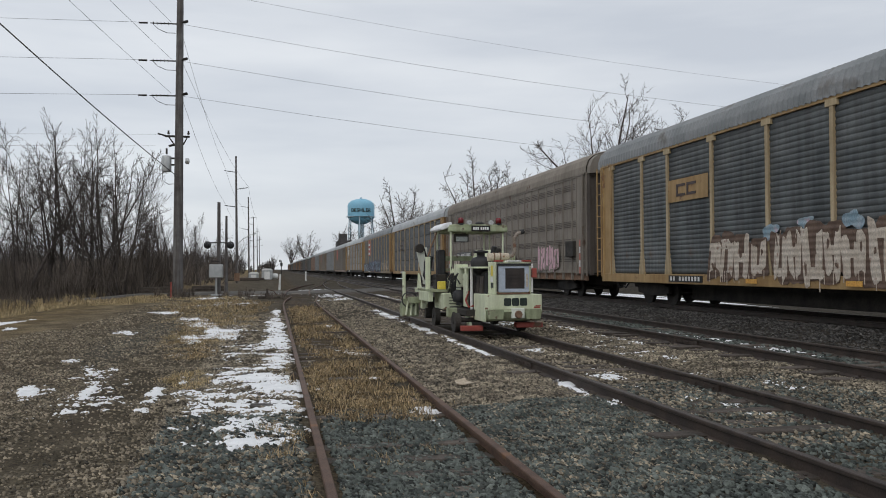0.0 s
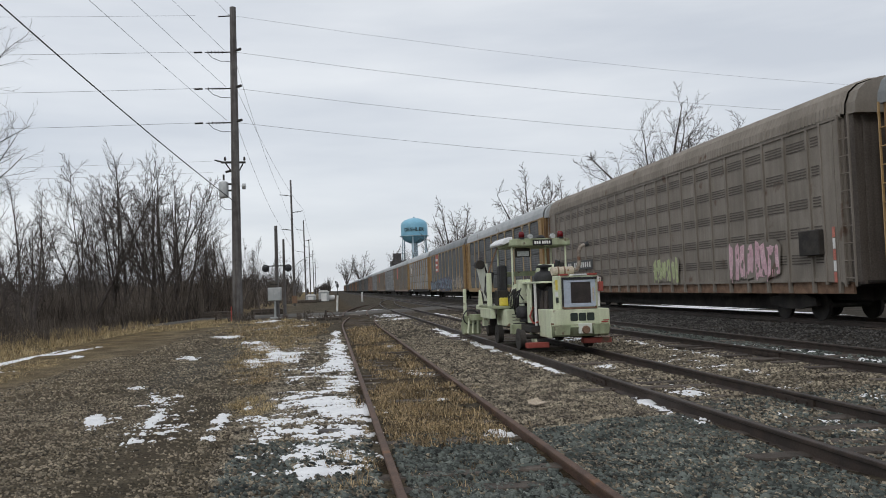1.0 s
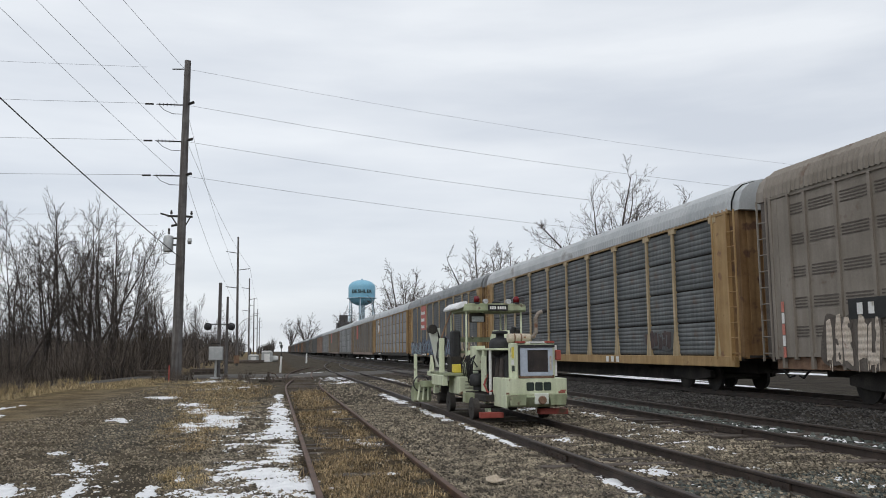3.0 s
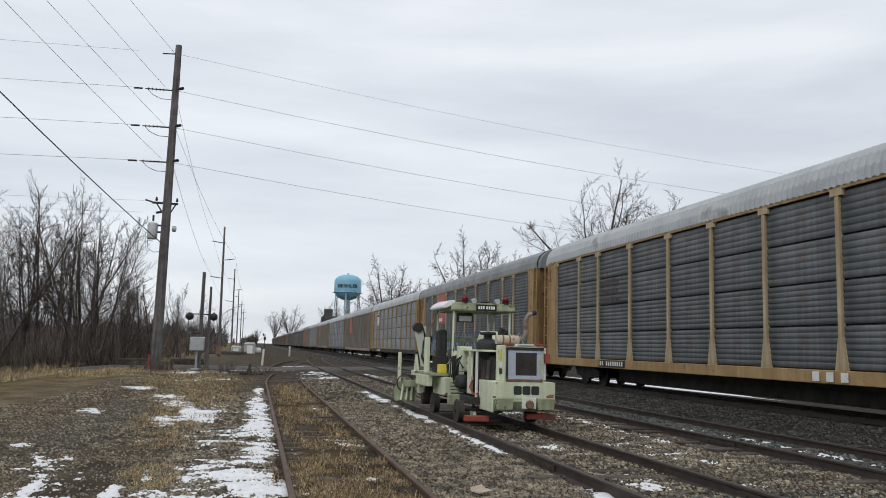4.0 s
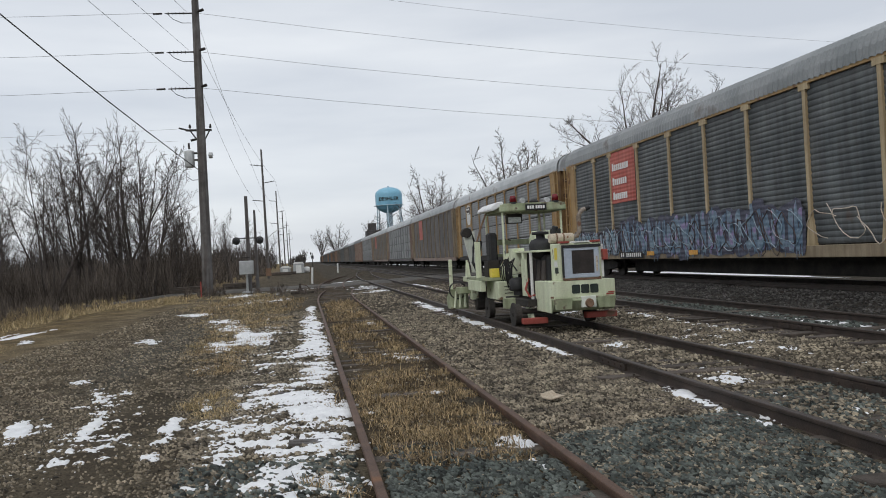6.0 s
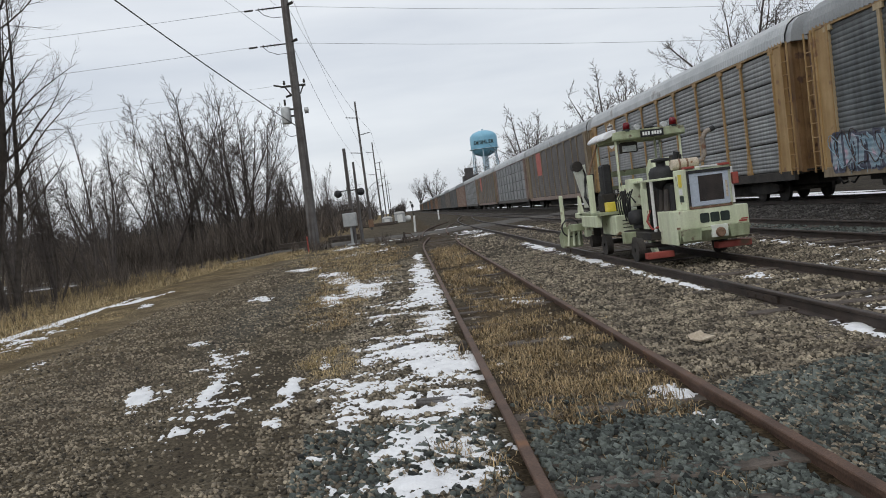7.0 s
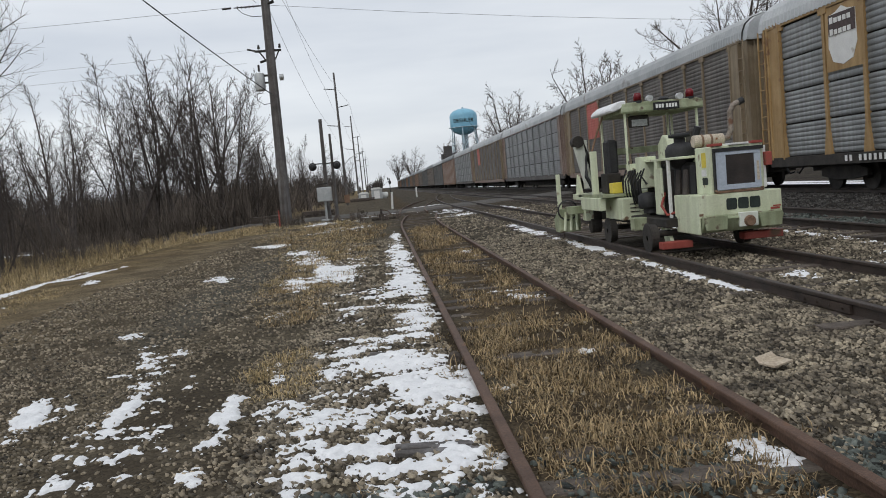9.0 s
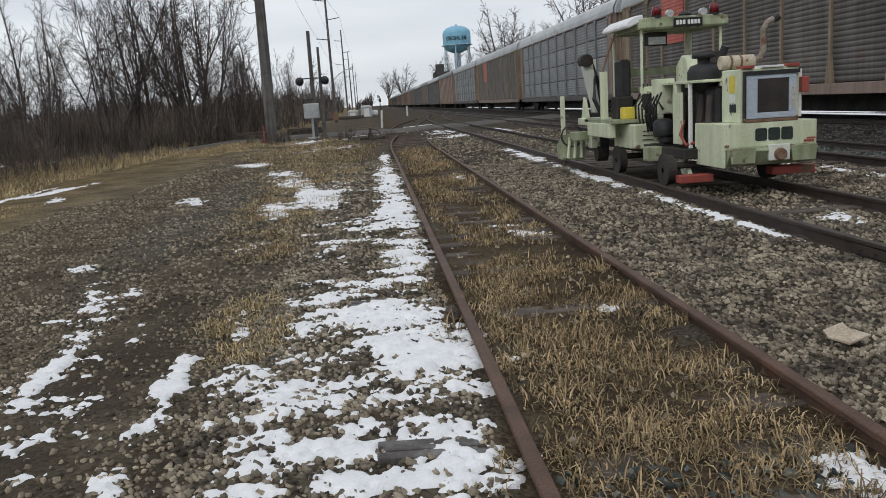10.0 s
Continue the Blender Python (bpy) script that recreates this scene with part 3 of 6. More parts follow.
def stones(name, material, label, zones, seed):
    """Loose angular stones: zones of x0, x1, y0, y1, count, size."""
    rs = np.random.RandomState(seed)
    out = []
    corner = np.array([(x, y, z) for z in (-1, 1) for y in (-1, 1) for x in (-1, 1)], float)
    for x0, x1, y0, y1, count, size in zones:
        x, y = rs.uniform(x0, x1, count), rs.uniform(y0, y1, count)
        ok = (snow_depth(x, y) < rs.uniform(0.0, 0.35, count)) & ~((x > 0.02) & (x < 1.5) & (y > 8.3) & (rs.rand(count) < 0.8))
        ok &= ~((((x + 2.42) / 0.45) ** 2 + ((y - 10.2) / 3.4) ** 2 < 1) & (rs.rand(count) < 0.75))
        x, y = x[ok], y[ok]
        n = len(x)
        s = size * rs.uniform(0.45, 1.0, (n, 1, 1)) * rs.uniform(0.6, 1.15, (n, 1, 3))
        p = corner[None] * (1 + rs.uniform(-0.62, 0.35, (n, 8, 3)))
        p *= s
        e = rs.uniform(0, 6.28, (n, 3)) * np.array([1.0, 0.25, 1.0])
        ca, sa = np.cos(e[:, 0]), np.sin(e[:, 0])
        cb, sb = np.cos(e[:, 1] * 0.6), np.sin(e[:, 1] * 0.6)
        p = np.stack([p[..., 0] * ca[:, None] - p[..., 1] * sa[:, None], p[..., 0] * sa[:, None] + p[..., 1] * ca[:, None], p[..., 2] * 0.75], -1)
        p = np.stack([p[..., 0] * cb[:, None] + p[..., 2] * sb[:, None], p[..., 1], -p[..., 0] * sb[:, None] + p[..., 2] * cb[:, None]], -1)
        p += np.stack([x, y, height(x, y) + size * 0.18], -1)[:, None]
        out.append(p)
    return bulk(name, np.concatenate(out), STONE_FACES, material, label, "gravel")


def blades(name, material, label, zones, seed):
    """Dead grass: zones of x0, x1, y0, y1, tufts, blades a tuft, length, spread."""
    rs = np.random.RandomState(seed)
    out = []
    for x0, x1, y0, y1, tufts, per, length, spread in zones:
        tx, ty = rs.uniform(x0, x1, tufts), rs.uniform(y0, y1, tufts)
        u, w = (2 * tx - x0 - x1) / (x1 - x0), (2 * ty - y0 - y1) / (y1 - y0)
        ok = (fbm(tx * 1.6 + 40, ty * 1.1, 5) > 0.475 + rs.uniform(-0.12, 0.06, tufts)) & (u ** 4 + w ** 4 < 0.55 + 0.9 * fbm(tx * 2.3 + 9, ty * 1.2))
        tx, ty = np.repeat(tx[ok], per), np.repeat(ty[ok], per)
        n = len(tx)
        bx, by = tx + rs.normal(0, spread, n), ty + rs.normal(0, spread, n)
        a, lean = rs.uniform(0, 6.28, n), rs.uniform(0.35, 1.9, n)
        ln = length * rs.uniform(0.25, 1.1, n) * np.repeat(rs.uniform(0.45, 1.15, int(ok.sum())), per)
        w = rs.uniform(0.0016, 0.0034, n) * (1 + 0.06 * by)
        dx, dy = np.cos(a), np.sin(a)
        z = height(bx, by) - 0.01
        base = np.stack([bx, by, z], -1)
        mid = base + np.stack([dx * np.sin(lean * 0.5) * ln * 0.5, dy * np.sin(lean * 0.5) * ln * 0.5, np.cos(lean * 0.5) * ln * 0.55], -1)
        tip = mid + np.stack([dx * np.sin(lean) * ln * 0.55, dy * np.sin(lean) * ln * 0.55, np.cos(lean * 1.3) * ln * 0.45], -1)
        side = np.stack([-dy * w, dx * w, w * 0], -1)
        out.append(np.stack([base - side, base + side, mid + side * 0.8, mid - side * 0.8, tip + side * 0.3, tip - side * 0.3], 1))
    return bulk(name, np.concatenate(out), [(0, 1, 2, 3), (3, 2, 4, 5)], material, label, "grass")


build_ground()
build_snow()
stones("ballast_stones", M_STONE, "loose grey and tan crushed ballast stones", [(1.62, 3.45, 5, 13, 16000, 0.021), (1.6, 3.45, 13, 26, 10800, 0.027), (5.15, 7.2, 6, 18, 15000, 0.022), (5.15, 7.2, 18, 34, 4200, 0.034),
       (3.7, 4.95, 6, 18, 4200, 0.028), (-1.6, -0.1, 5.5, 16, 10800, 0.021), (-1.8, 0.0, 16, 30, 3600, 0.03), (0.1, 1.4, 5, 30, 4200, 0.021), (1.6, 7, 26, 44, 4200, 0.037)], 11)
stones("dark_ballast_stones", M_STONE_DARK, "loose dark greenish crushed ballast stones", [(0.1, 1.42, 4, 9.3, 7800, 0.028), (1.6, 3.42, 4, 9.0, 9000, 0.028), (3.7, 6.5, 5, 10, 6000, 0.024), (7.4, 8.7, 8, 26, 3000, 0.04),
       (-1.5, -0.1, 4.5, 9, 2640, 0.03)], 12)
stones("main_line_ballast", M_STONE_BLACK, "oil-blackened ballast beside the main line", [(8.9, 12.4, 9, 34, 13000, 0.03)], 14)
stones("road_gravel", M_STONE_ROAD, "small dark road gravel pressed into dirt", [(-6.5, -1.4, 5.5, 14, 26000, 0.017), (-6.5, -1.6, 14, 24, 9000, 0.022), (-6, -2, 24, 42, 4000, 0.03)], 13)
blades("dead_grass", M_GRASS, "dry straw-coloured grass growing between the spur rails", [(0.10, 1.42, 8.2, 14, 760, 30, 0.125, 0.055), (0.12, 1.40, 14, 24, 700, 28, 0.15, 0.07), (0.15, 1.4, 24, 36, 300, 26, 0.2, 0.08), (0.12, 1.4, 6.0, 9.0, 70, 16, 0.11, 0.04),
       (-2.3, -1.5, 15.0, 17.4, 90, 36, 0.11, 0.09), (-2.7, -1.6, 17.6, 19.6, 120, 36, 0.11, 0.1), (-0.9, -0.1, 7.0, 16.0, 34, 10, 0.1, 0.03), (-0.22, -0.08, 5.5, 14, 60, 12, 0.16, 0.03), (-0.6, -0.15, 6.8, 8.3, 26, 26, 0.16, 0.05),
       (-2.9, -1.0, 20, 30, 200, 30, 0.14, 0.12), (-4.5, -0.5, 30, 45, 260, 30, 0.2, 0.15), (1.55, 1.75, 6, 20, 40, 12, 0.12, 0.04), (2.2, 3.3, 6, 9, 14, 14, 0.1, 0.04)], 21)
blades("roadside_grass", M_GRASS_PALE, "matted tan winter grass beside the gravel road", [(-1.95, -1.3, 11.3, 13.2, 110, 40, 0.09, 0.06), (-2.9, -1.6, 17.0, 23.0, 220, 34, 0.09, 0.09), (-3.8, -1.0, 23, 34, 260, 30, 0.14, 0.14), (-5.6, -2.0, 34, 50, 260, 26, 0.22, 0.2), (-10.2, -7.2, 12, 24, 900, 26, 0.08, 0.12), (-13.5, -9.3, 14, 30, 1100, 26, 0.22, 0.14), (-16, -10, 30, 52, 900, 26, 0.3, 0.2), (-9, -6, 40, 54, 300, 26, 0.25, 0.2)], 22)


# ---- tracks ----
RAIL_OUTLINE = [(-0.07, -0.165), (0.07, -0.165), (0.07, -0.152), (0.012, -0.13), (0.01, -0.045), (0.036, -0.032), (0.036, -0.006), (0.03, 0.0), (-0.03, 0.0), (-0.036, -0.006), (-0.036, -0.032), (-0.01, -0.045), (-0.012, -0.13), (-0.07, -0.152)]


def rail_along(pts):
    """A rail whose running edge follows the points (x, y, z of the top)."""
    m, k = Mesh(), len(RAIL_OUTLINE)
    rings = []
    for i, p in enumerate(pts):
        a, c = Vector(pts[max(i - 1, 0)]), Vector(pts[min(i + 1, len(pts) - 1)])
        d = (c - a).normalized()
        side = Vector((d.y, -d.x, 0)).normalized()
        rings += [tuple(Vector(p) + side * u + Vector((0, 0, w))) for u, w in RAIL_OUTLINE]
    faces = [(i * k + j, i * k + (j + 1) % k, (i + 1) * k + (j + 1) % k, (i + 1) * k + j) for i in range(len(pts) - 1) for j in range(k)]
    return m.add(rings, faces + [tuple(range(k))[::-1], tuple(range((len(pts) - 1) * k, len(pts) * k))])


TIE = Mesh().box(-1.3, 1.3, -0.11, 0.11, -0.17, 0.0).data("tie", M_TIE, 0.012)
SPIKE_PLATE = Mesh().box(-0.17, 0.17, -0.09, 0.09, -0.004, 0.016).box(-0.105, -0.08, -0.05, -0.03, 0.0, 0.04).box(0.08, 0.105, 0.03, 0.05, 0.0, 0.04).data("tie_plate", M_RAIL_DARK)


def track(name, xc, top, y0, y1, material, label, ties, bars=(), bend=None):
    t = thing(name, pose(0, 0, 0), label, "track", kind="structure")
    for s in (-0.7525, 0.7525):
        ys = [y0, y1] if bend is None else list(np.linspace(y0, y1, 60))
        rail_along([(xc + s + (bend(y) if bend else 0), y, top) for y in ys]).done("rail", material, t, smooth=False)
    rs = random.Random(name)
    for k in range(int((ties[1] - ties[0]) / 0.53)):
        y = ties[0] + k * 0.53
        x = xc + (bend(y) if bend else 0)
        piece("tie", TIE, t, pose(x + rs.uniform(-0.05, 0.05), y, top - 0.125 + (0.03 if bend else 0.0) + rs.uniform(-0.035, 0.012), rs.uniform(-1, 1), rs.uniform(-0.6, 0.6), rs.uniform(-2, 2)))
        if k % 2 == 0 and y < 22:
            for s in (-0.7525, 0.7525):
                piece("tie_plate", SPIKE_PLATE, t, pose(x + s, y, top - 0.15))
    for x, y in bars:
        bar = Mesh()
        for s in (-0.03, 0.03):
            bar.box(x + s - 0.014, x + s + 0.014, y - 0.45, y + 0.45, top - 0.125, top - 0.045)
        for k in range(4):
            bar.cyl((x - 0.06, y - 0.33 + 0.22 * k, top - 0.085), (x + 0.06, y - 0.33 + 0.22 * k, top - 0.085), 0.016, n=6)
        bar.done("joint_bar", M_RAIL_DARK, t)
    return t


spur_bend = lambda y: 0.0 if y < 34 else 0.0035 * (y - 34) ** 2 * (1 if y < 48 else 1)
spur = track("spur_track", 0.7525, 0.10, -6.0, 47.0, M_RAIL, "rusty disused spur track buried in dead grass", (3.0, 47.0), bend=spur_bend)
track("yard_track", 4.30, 0.22, -10.0, 62.0, M_RAIL_DARK, "dark rusty yard track in pale ballast", (3.0, 60.0), bars=((3.5475, 12.3), (5.0525, 9.4), (3.5475, 24.0)))
track("siding_track", 8.05, 0.32, -15.0, 420.0, M_RAIL_DARK, "dark rusty siding track in ballast", (5.0, 60.0), bars=((7.2975, 14.0),))
track("main_track", 13.45, 0.42, -60.0, 900.0, M_RAIL_DARK, "main line track under the freight train", (5.0, 70.0))
lead = thing("turnout_lead", pose(0, 0, 0), "rusty turnout rails curving towards the siding", "track", kind="structure")
for s in (0.0, 1.505):
    rail_along([(0.2 + s + 0.0024 * (y - 46) ** 2, y, 0.14) for y in np.linspace(49, 84, 24)]).done("rail", M_RAIL, lead)
for s in (0.0, 1.505):
    rail_along([(3.6 + s + 0.0011 * (y - 55) ** 2, y, 0.2) for y in np.linspace(62, 118, 20)]).done("rail", M_RAIL_DARK, lead)
for k in range(16):
    piece("tie", TIE, lead, pose(1.1 + 0.0024 * (3 + 2 * k) ** 2, 49 + 2.0 * k, 0.03))

crossing = Mesh()
ys = [54.2, 54.8, 59.4, 60.0]
xs = list(np.linspace(-60, 11.0, 60))
crossing.add([(x, y, float(np.interp(x, PROFILE_X, PROFILE_Z)) + (0.0 if j in (0, 3) else 0.09)) for x in xs for j, y in enumerate(ys)], [(i * 4 + j, i * 4 + j + 1, i * 4 + j + 5, i * 4 + j + 4) for i in range(59) for j in range(3)])
tagged(crossing.done("crossing_road", M_ASPHALT), "worn dark gravel road crossing the tracks", "road", kind="structure")

stand = thing("switch_stand", pose(-0.75, 46.0, 0.02), "low rusty switch stand among weeds", "switch stand")
Mesh().box(-0.5, 0.7, -0.12, 0.12, 0, 0.12).done("base", M_TIE, stand, bevel=0.01)
Mesh().cyl((0, 0, 0.1), (0, 0, 0.55), 0.09, 0.05, 10).box(-0.12, 0.12, -0.12, 0.12, 0.12, 0.3).done("body", M_RAIL_DARK, stand)
Mesh().tube([(0, 0, 0.5), (0.35, 0, 0.42), (0.5, 0, 0.2)], 0.02, 6).done("lever", M_RAIL, stand)

crate = thing("cardboard_scrap", pose(2.14, 10.5, 0.085, 3, -4, 25), "flattened tan cardboard scrap lying on ballast", "litter")
Mesh().box(-0.1, 0.1, -0.07, 0.07, 0, 0.012).add([(-0.1, 0.07, 0.012), (0.1, 0.07, 0.012), (0.09, 0.11, 0.045), (-0.08, 0.12, 0.035)], [(0, 1, 2, 3)]).done("flap", M_CARD, crate)


clod = thing("ballast_clod", pose(-0.11, 11.8, 0.06, 10, 0, 30), "dark rounded lump of rock on snow beside rail", "rock")
Mesh().lathe([(0, -0.07), (0.045, -0.055), (0.06, 0.0), (0.048, 0.06), (0.02, 0.085), (0, 0.09)], (0, 0, 0), 9).done("lump", M_TIE, clod)
for x, y, turn, w in ((-0.42, 9.62, 3, 0.5), (-0.75, 12.55, -6, 0.26)):
    plank = thing("weathered_tie_end", pose(x, y, 0.025, 0, 3, turn), "grey weathered wooden tie end showing through snow and grass", "wood", "exposed tie ends")
    Mesh().box(-w / 2, w / 2, -0.1, -0.035, -0.06, 0.012).box(-w / 2 + 0.04, w / 2 - 0.02, -0.03, 0.04, -0.06, 0.02).box(-w / 2 + 0.01, w / 2 - 0.05, 0.046, 0.1, -0.06, 0.008).done("split_wood", M_POLE, plank, bevel=0.006)


# ---- track machine ----
def build_machine():
    top = 0.22
    m = thing("track_machine", pose(4.35, 16.5, top), "pale green rail maintenance machine parked on rusty yard track", "rail vehicle")
    P = lambda mesh, name, mt, label="", bevel=0.008, parent=m, smooth=False: mesh.done(name, mt, parent, label, bevel, smooth)
    # nose: lower box with slanted dirty face, upper hood with radiator
    nose = P(Mesh().box(-0.36, 0.9, 0.0, 1.0, 0.52, 0.86), "nose_box", M_GREEN)
    P(Mesh().prism_x([(-0.10, 0.50), (0.0, 0.555), (0.9, 0.555), (0.9, 0.30), (0.05, 0.30)], -0.32, 0.88), "lower_apron", M_GREEN_DK, "dirty olive slanted lower panel")
    P(Mesh().box(-0.36, -0.33, 0.02, 0.95, 0.28, 0.53), "side_plate", M_GREEN)
    P(Mesh().box(0.2, 0.48, -0.112, -0.05, 0.36, 0.57), "coupler_pocket", M_MWHITE)
    P(Mesh().lathe([(0.0, -0.17), (0.07, -0.17), (0.085, -0.13), (0.085, -0.1), (0, -0.1)], (0.345, 0, 0.44), 14, "y"), "coupler_disc", M_RUST, "rusty round coupler", 0)
    hood = P(Mesh().box(-0.13, 0.68, 0.06, 0.62, 0.86, 1.56), "engine_hood", M_GREEN, "pale green engine hood", 0.012)
    frame_m = Mesh().box(-0.06, 0.62, 0.015, 0.07, 0.91, 0.985).box(-0.06, 0.62, 0.015, 0.07, 1.42, 1.47).box(-0.06, 0.095, 0.015, 0.07, 0.985, 1.42).box(0.525, 0.62, 0.015, 0.07, 0.985, 1.42)
    P(frame_m, "radiator_frame", M_LBLUE, "blue-grey radiator surround", 0.004, hood)
    P(Mesh().box(0.095, 0.525, 0.035, 0.08, 0.985, 1.42), "radiator", M_GRILLE, "dark radiator core", 0, hood)
    for k in range(14):
        P(Mesh().box(0.1, 0.52, 0.024, 0.038, 0.995 + 0.0305 * k, 1.005 + 0.0305 * k), "louvre", M_GRILLE, "", 0, hood)
    P(Mesh().box(-0.09, 0.66, 0.0, 0.06, 1.475, 1.525).box(-0.09, -0.065, 0.0, 0.06, 0.88, 1.475), "dark_trim", M_BLACK, "", 0, hood)
    P(Mesh().box(-0.08, 0.64, -0.005, 0.05, 0.865, 0.9), "sill_bar", M_RUST, "", 0.004, hood)
    for x in (-0.11, 0.5):
        P(Mesh().box(x, x + 0.17, 0.03, 0.2, 1.56, 1.6), "red_reflector", M_RED, "", 0.004, hood)
    P(Mesh().box(0.16, 0.46, 0.03, 0.3, 1.56, 1.59), "hood_cap", M_WHITE, "", 0.004, hood)
    P(Mesh().box(-0.136, -0.128, 0.2, 0.36, 1.26, 1.48), "warning_sticker", M_YBOX, "yellow warning sticker", 0, hood)
    P(Mesh().box(-0.137, -0.129, 0.2, 0.38, 1.13, 1.23), "pale_sticker", M_WHITE, "", 0, hood)
    P(Mesh().box(0.68, 0.74, 0.1, 0.9, 0.9, 1.52), "side_rail", M_WHITE, "", 0.006, hood)
    P(Mesh().box(0.7, 0.8, 0.02, 0.12, 1.22, 1.42), "red_flag_block", M_RED, "", 0.01, hood)
    # owner's mark as plain angular strokes
    def mark(x, z, w, h, y, parent, flip=False):
        s = Mesh()
        for k in range(3):
            a0, a1, cut = x + k * w / 3 + 0.012 * w, x + (k + 1) * w / 3 - 0.02 * w, 0.12 * h
            ring = [(a0 + cut, z), (a1 - cut, z), (a1, z + cut), (a1, z + h - cut), (a1 - cut, z + h), (a0 + cut, z + h), (a0, z + h - cut), (a0, z + cut)]
            s.prism(ring, y - 0.006, y) if not flip else s.prism_x(ring, y - 0.006, y)
        s.done("painted_mark", M_INK, parent)
    mark(0.05, 0.62, 0.53, 0.165, -0.002, nose)
    mark(0.16, 1.0, 0.2, 0.11, -0.131, hood, True)
    P(Mesh().box(0.72, 0.86, -0.008, 0.0, 0.57, 0.6).box(0.76, 0.88, -0.008, 0.0, 0.61, 0.63), "stripe_sticker", M_RED, "", 0, nose)
    P(Mesh().box(-0.36, -0.3, -0.008, 0.0, 0.555, 0.59), "marker_patch", M_RUST, "", 0, nose)
    # red bumper wings
    for x0, x1, y0, z in ((-0.72, -0.24, 0.62, 0.05), (0.38, 0.98, 0.16, 0.14)):
        P(Mesh().box(x0, x1, y0, y0 + 0.2, z, z + 0.11), "bumper", M_RED, "worn red bumper beam", 0.01)
    P(Mesh().prism_x([(0.98, 0.12), (1.25, 0.12), (1.5, 0.42), (1.25, 0.42)], -0.46, -0.40), "bumper_bracket", M_GREEN, "", 0)
    # chassis and wheels
    P(Mesh().box(-0.55, 0.68, 0.9, 5.0, 0.36, 0.5), "frame", M_GRIME_SHADE, "", 0.01)
    for y in (1.05, 3.35):
        for s in (-0.7525, 0.7525):
            w = P(Mesh().lathe([(0.04, -0.07), (0.216, -0.07), (0.24, -0.065), (0.24, -0.04), (0.216, -0.035), (0.212, 0.07), (0.18, 0.075), (0.16, 0.03), (0.06, 0.03), (0.04, 0.07)], (s, y, 0.216), 24, "x"), "wheel", M_GRIME_SHADE, "grimy steel wheel", 0)
        P(Mesh().cyl((-0.75, y, 0.27), (0.75, y, 0.27), 0.05), "axle", M_GRIME_SHADE, "", 0)
    # engine bay behind the hood
    for x in (-0.42, 0.58):
        P(Mesh().box(x, x + 0.05, 1.05, 1.1, 0.5, 1.45), "bay_post", M_WHITE, "white bay post", 0.006)
    P(Mesh().box(-0.42, 0.63, 0.62, 2.2, 1.42, 1.46), "bay_top", M_GREEN, "", 0.006)
    P(Mesh().box(-0.18, 0.55, 0.66, 2.1, 0.5, 1.36), "engine", M_BLACK, "", 0.05)
    for k in range(4):
        P(Mesh().cyl((-0.24, 0.85 + 0.3 * k, 0.6 + 0.12 * (k % 2)), (-0.18, 0.85 + 0.3 * k, 1.25), 0.06, n=10), "engine_filter", M_GRILLE, "", 0)
    P(Mesh().box(-0.42, -0.34, 1.55, 1.68, 0.55, 1.42), "green_column", M_GREEN, "", 0.006)
    P(Mesh().lathe([(0, -0.24), (0.1, -0.23), (0.19, -0.16), (0.235, -0.04), (0.235, 0.08), (0.19, 0.16), (0.09, 0.19), (0.09, 0.26), (0.17, 0.27), (0.17, 0.32), (0, 0.34)], (-0.14, 1.2, 1.50), 24), "air_cleaner", M_BLACK, "black air cleaner drum with cap", 0, smooth=True)
    P(Mesh().cyl((-0.2, 1.2, 0.6), (-0.17, 1.2, 1.36), 0.085), "hose", M_BLACK, "", 0)
    P(Mesh().tube([(0.05, 1.35, 1.55), (0.16, 1.3, 1.75), (0.2, 1.25, 1.92)], 0.06, 8), "intake_elbow", M_BLACK, "", 0)
    P(Mesh().box(-0.46, -0.43, 1.25, 1.6, 0.55, 1.3), "bay_panel", M_GREEN, "", 0.004)
    P(Mesh().lathe([(0, -0.1), (0.14, -0.1), (0.16, -0.06), (0.16, 0.12), (0.1, 0.17), (0, 0.18)], (-0.46, 2.0, 0.74), 18), "black_canister", M_BLACK, "black rounded canister", 0, smooth=True)
    for k in range(7):
        yk = 1.95 + 0.17 * k
        P(Mesh().tube([(-0.5, yk, 1.32 - 0.03 * (k % 3)), (-0.57, yk + 0.06, 1.12), (-0.55, yk + 0.1, 0.92), (-0.48, yk + 0.2, 0.74 - 0.05 * (k % 2))], 0.014, 6), "control_hose", M_BLACK, "", 0)
    for k in range(6):
        P(Mesh().cyl((-0.42 + 0.07 * k, 3.06, 1.3), (-0.43 + 0.07 * k, 3.02, 1.47), 0.009, n=6), "lever", M_BLACK, "", 0)
    for k in range(4):
        P(Mesh().tube([(-0.72, 4.3 + 0.08 * k, 0.9), (-0.85, 4.45 + 0.06 * k, 1.25), (-0.8, 4.7, 1.6 - 0.06 * k), (-0.72, 4.85, 1.75)], 0.016, 6), "boom_hose", M_BLACK, "", 0)
    for x0 in (-0.33, 0.5):
        P(Mesh().prism([(x0, 0.545), (x0 + 0.36, 0.545), (x0 + 0.34, 0.34), (x0 + 0.03, 0.34)], -0.098, -0.072), "apron_panel", M_GREEN_DK, "dull olive apron panel", 0.004)
    for x0 in (-0.08, 0.62):
        P(Mesh().cyl((x0, -0.012, 0.905), (x0, 0.03, 0.905), 0.018, n=8), "hinge_pin", M_RUST, "", 0)
    P(Mesh().box(0.555, 0.59, 0.008, 0.016, 1.02, 1.3), "paint_scrape", M_TAN, "", 0)
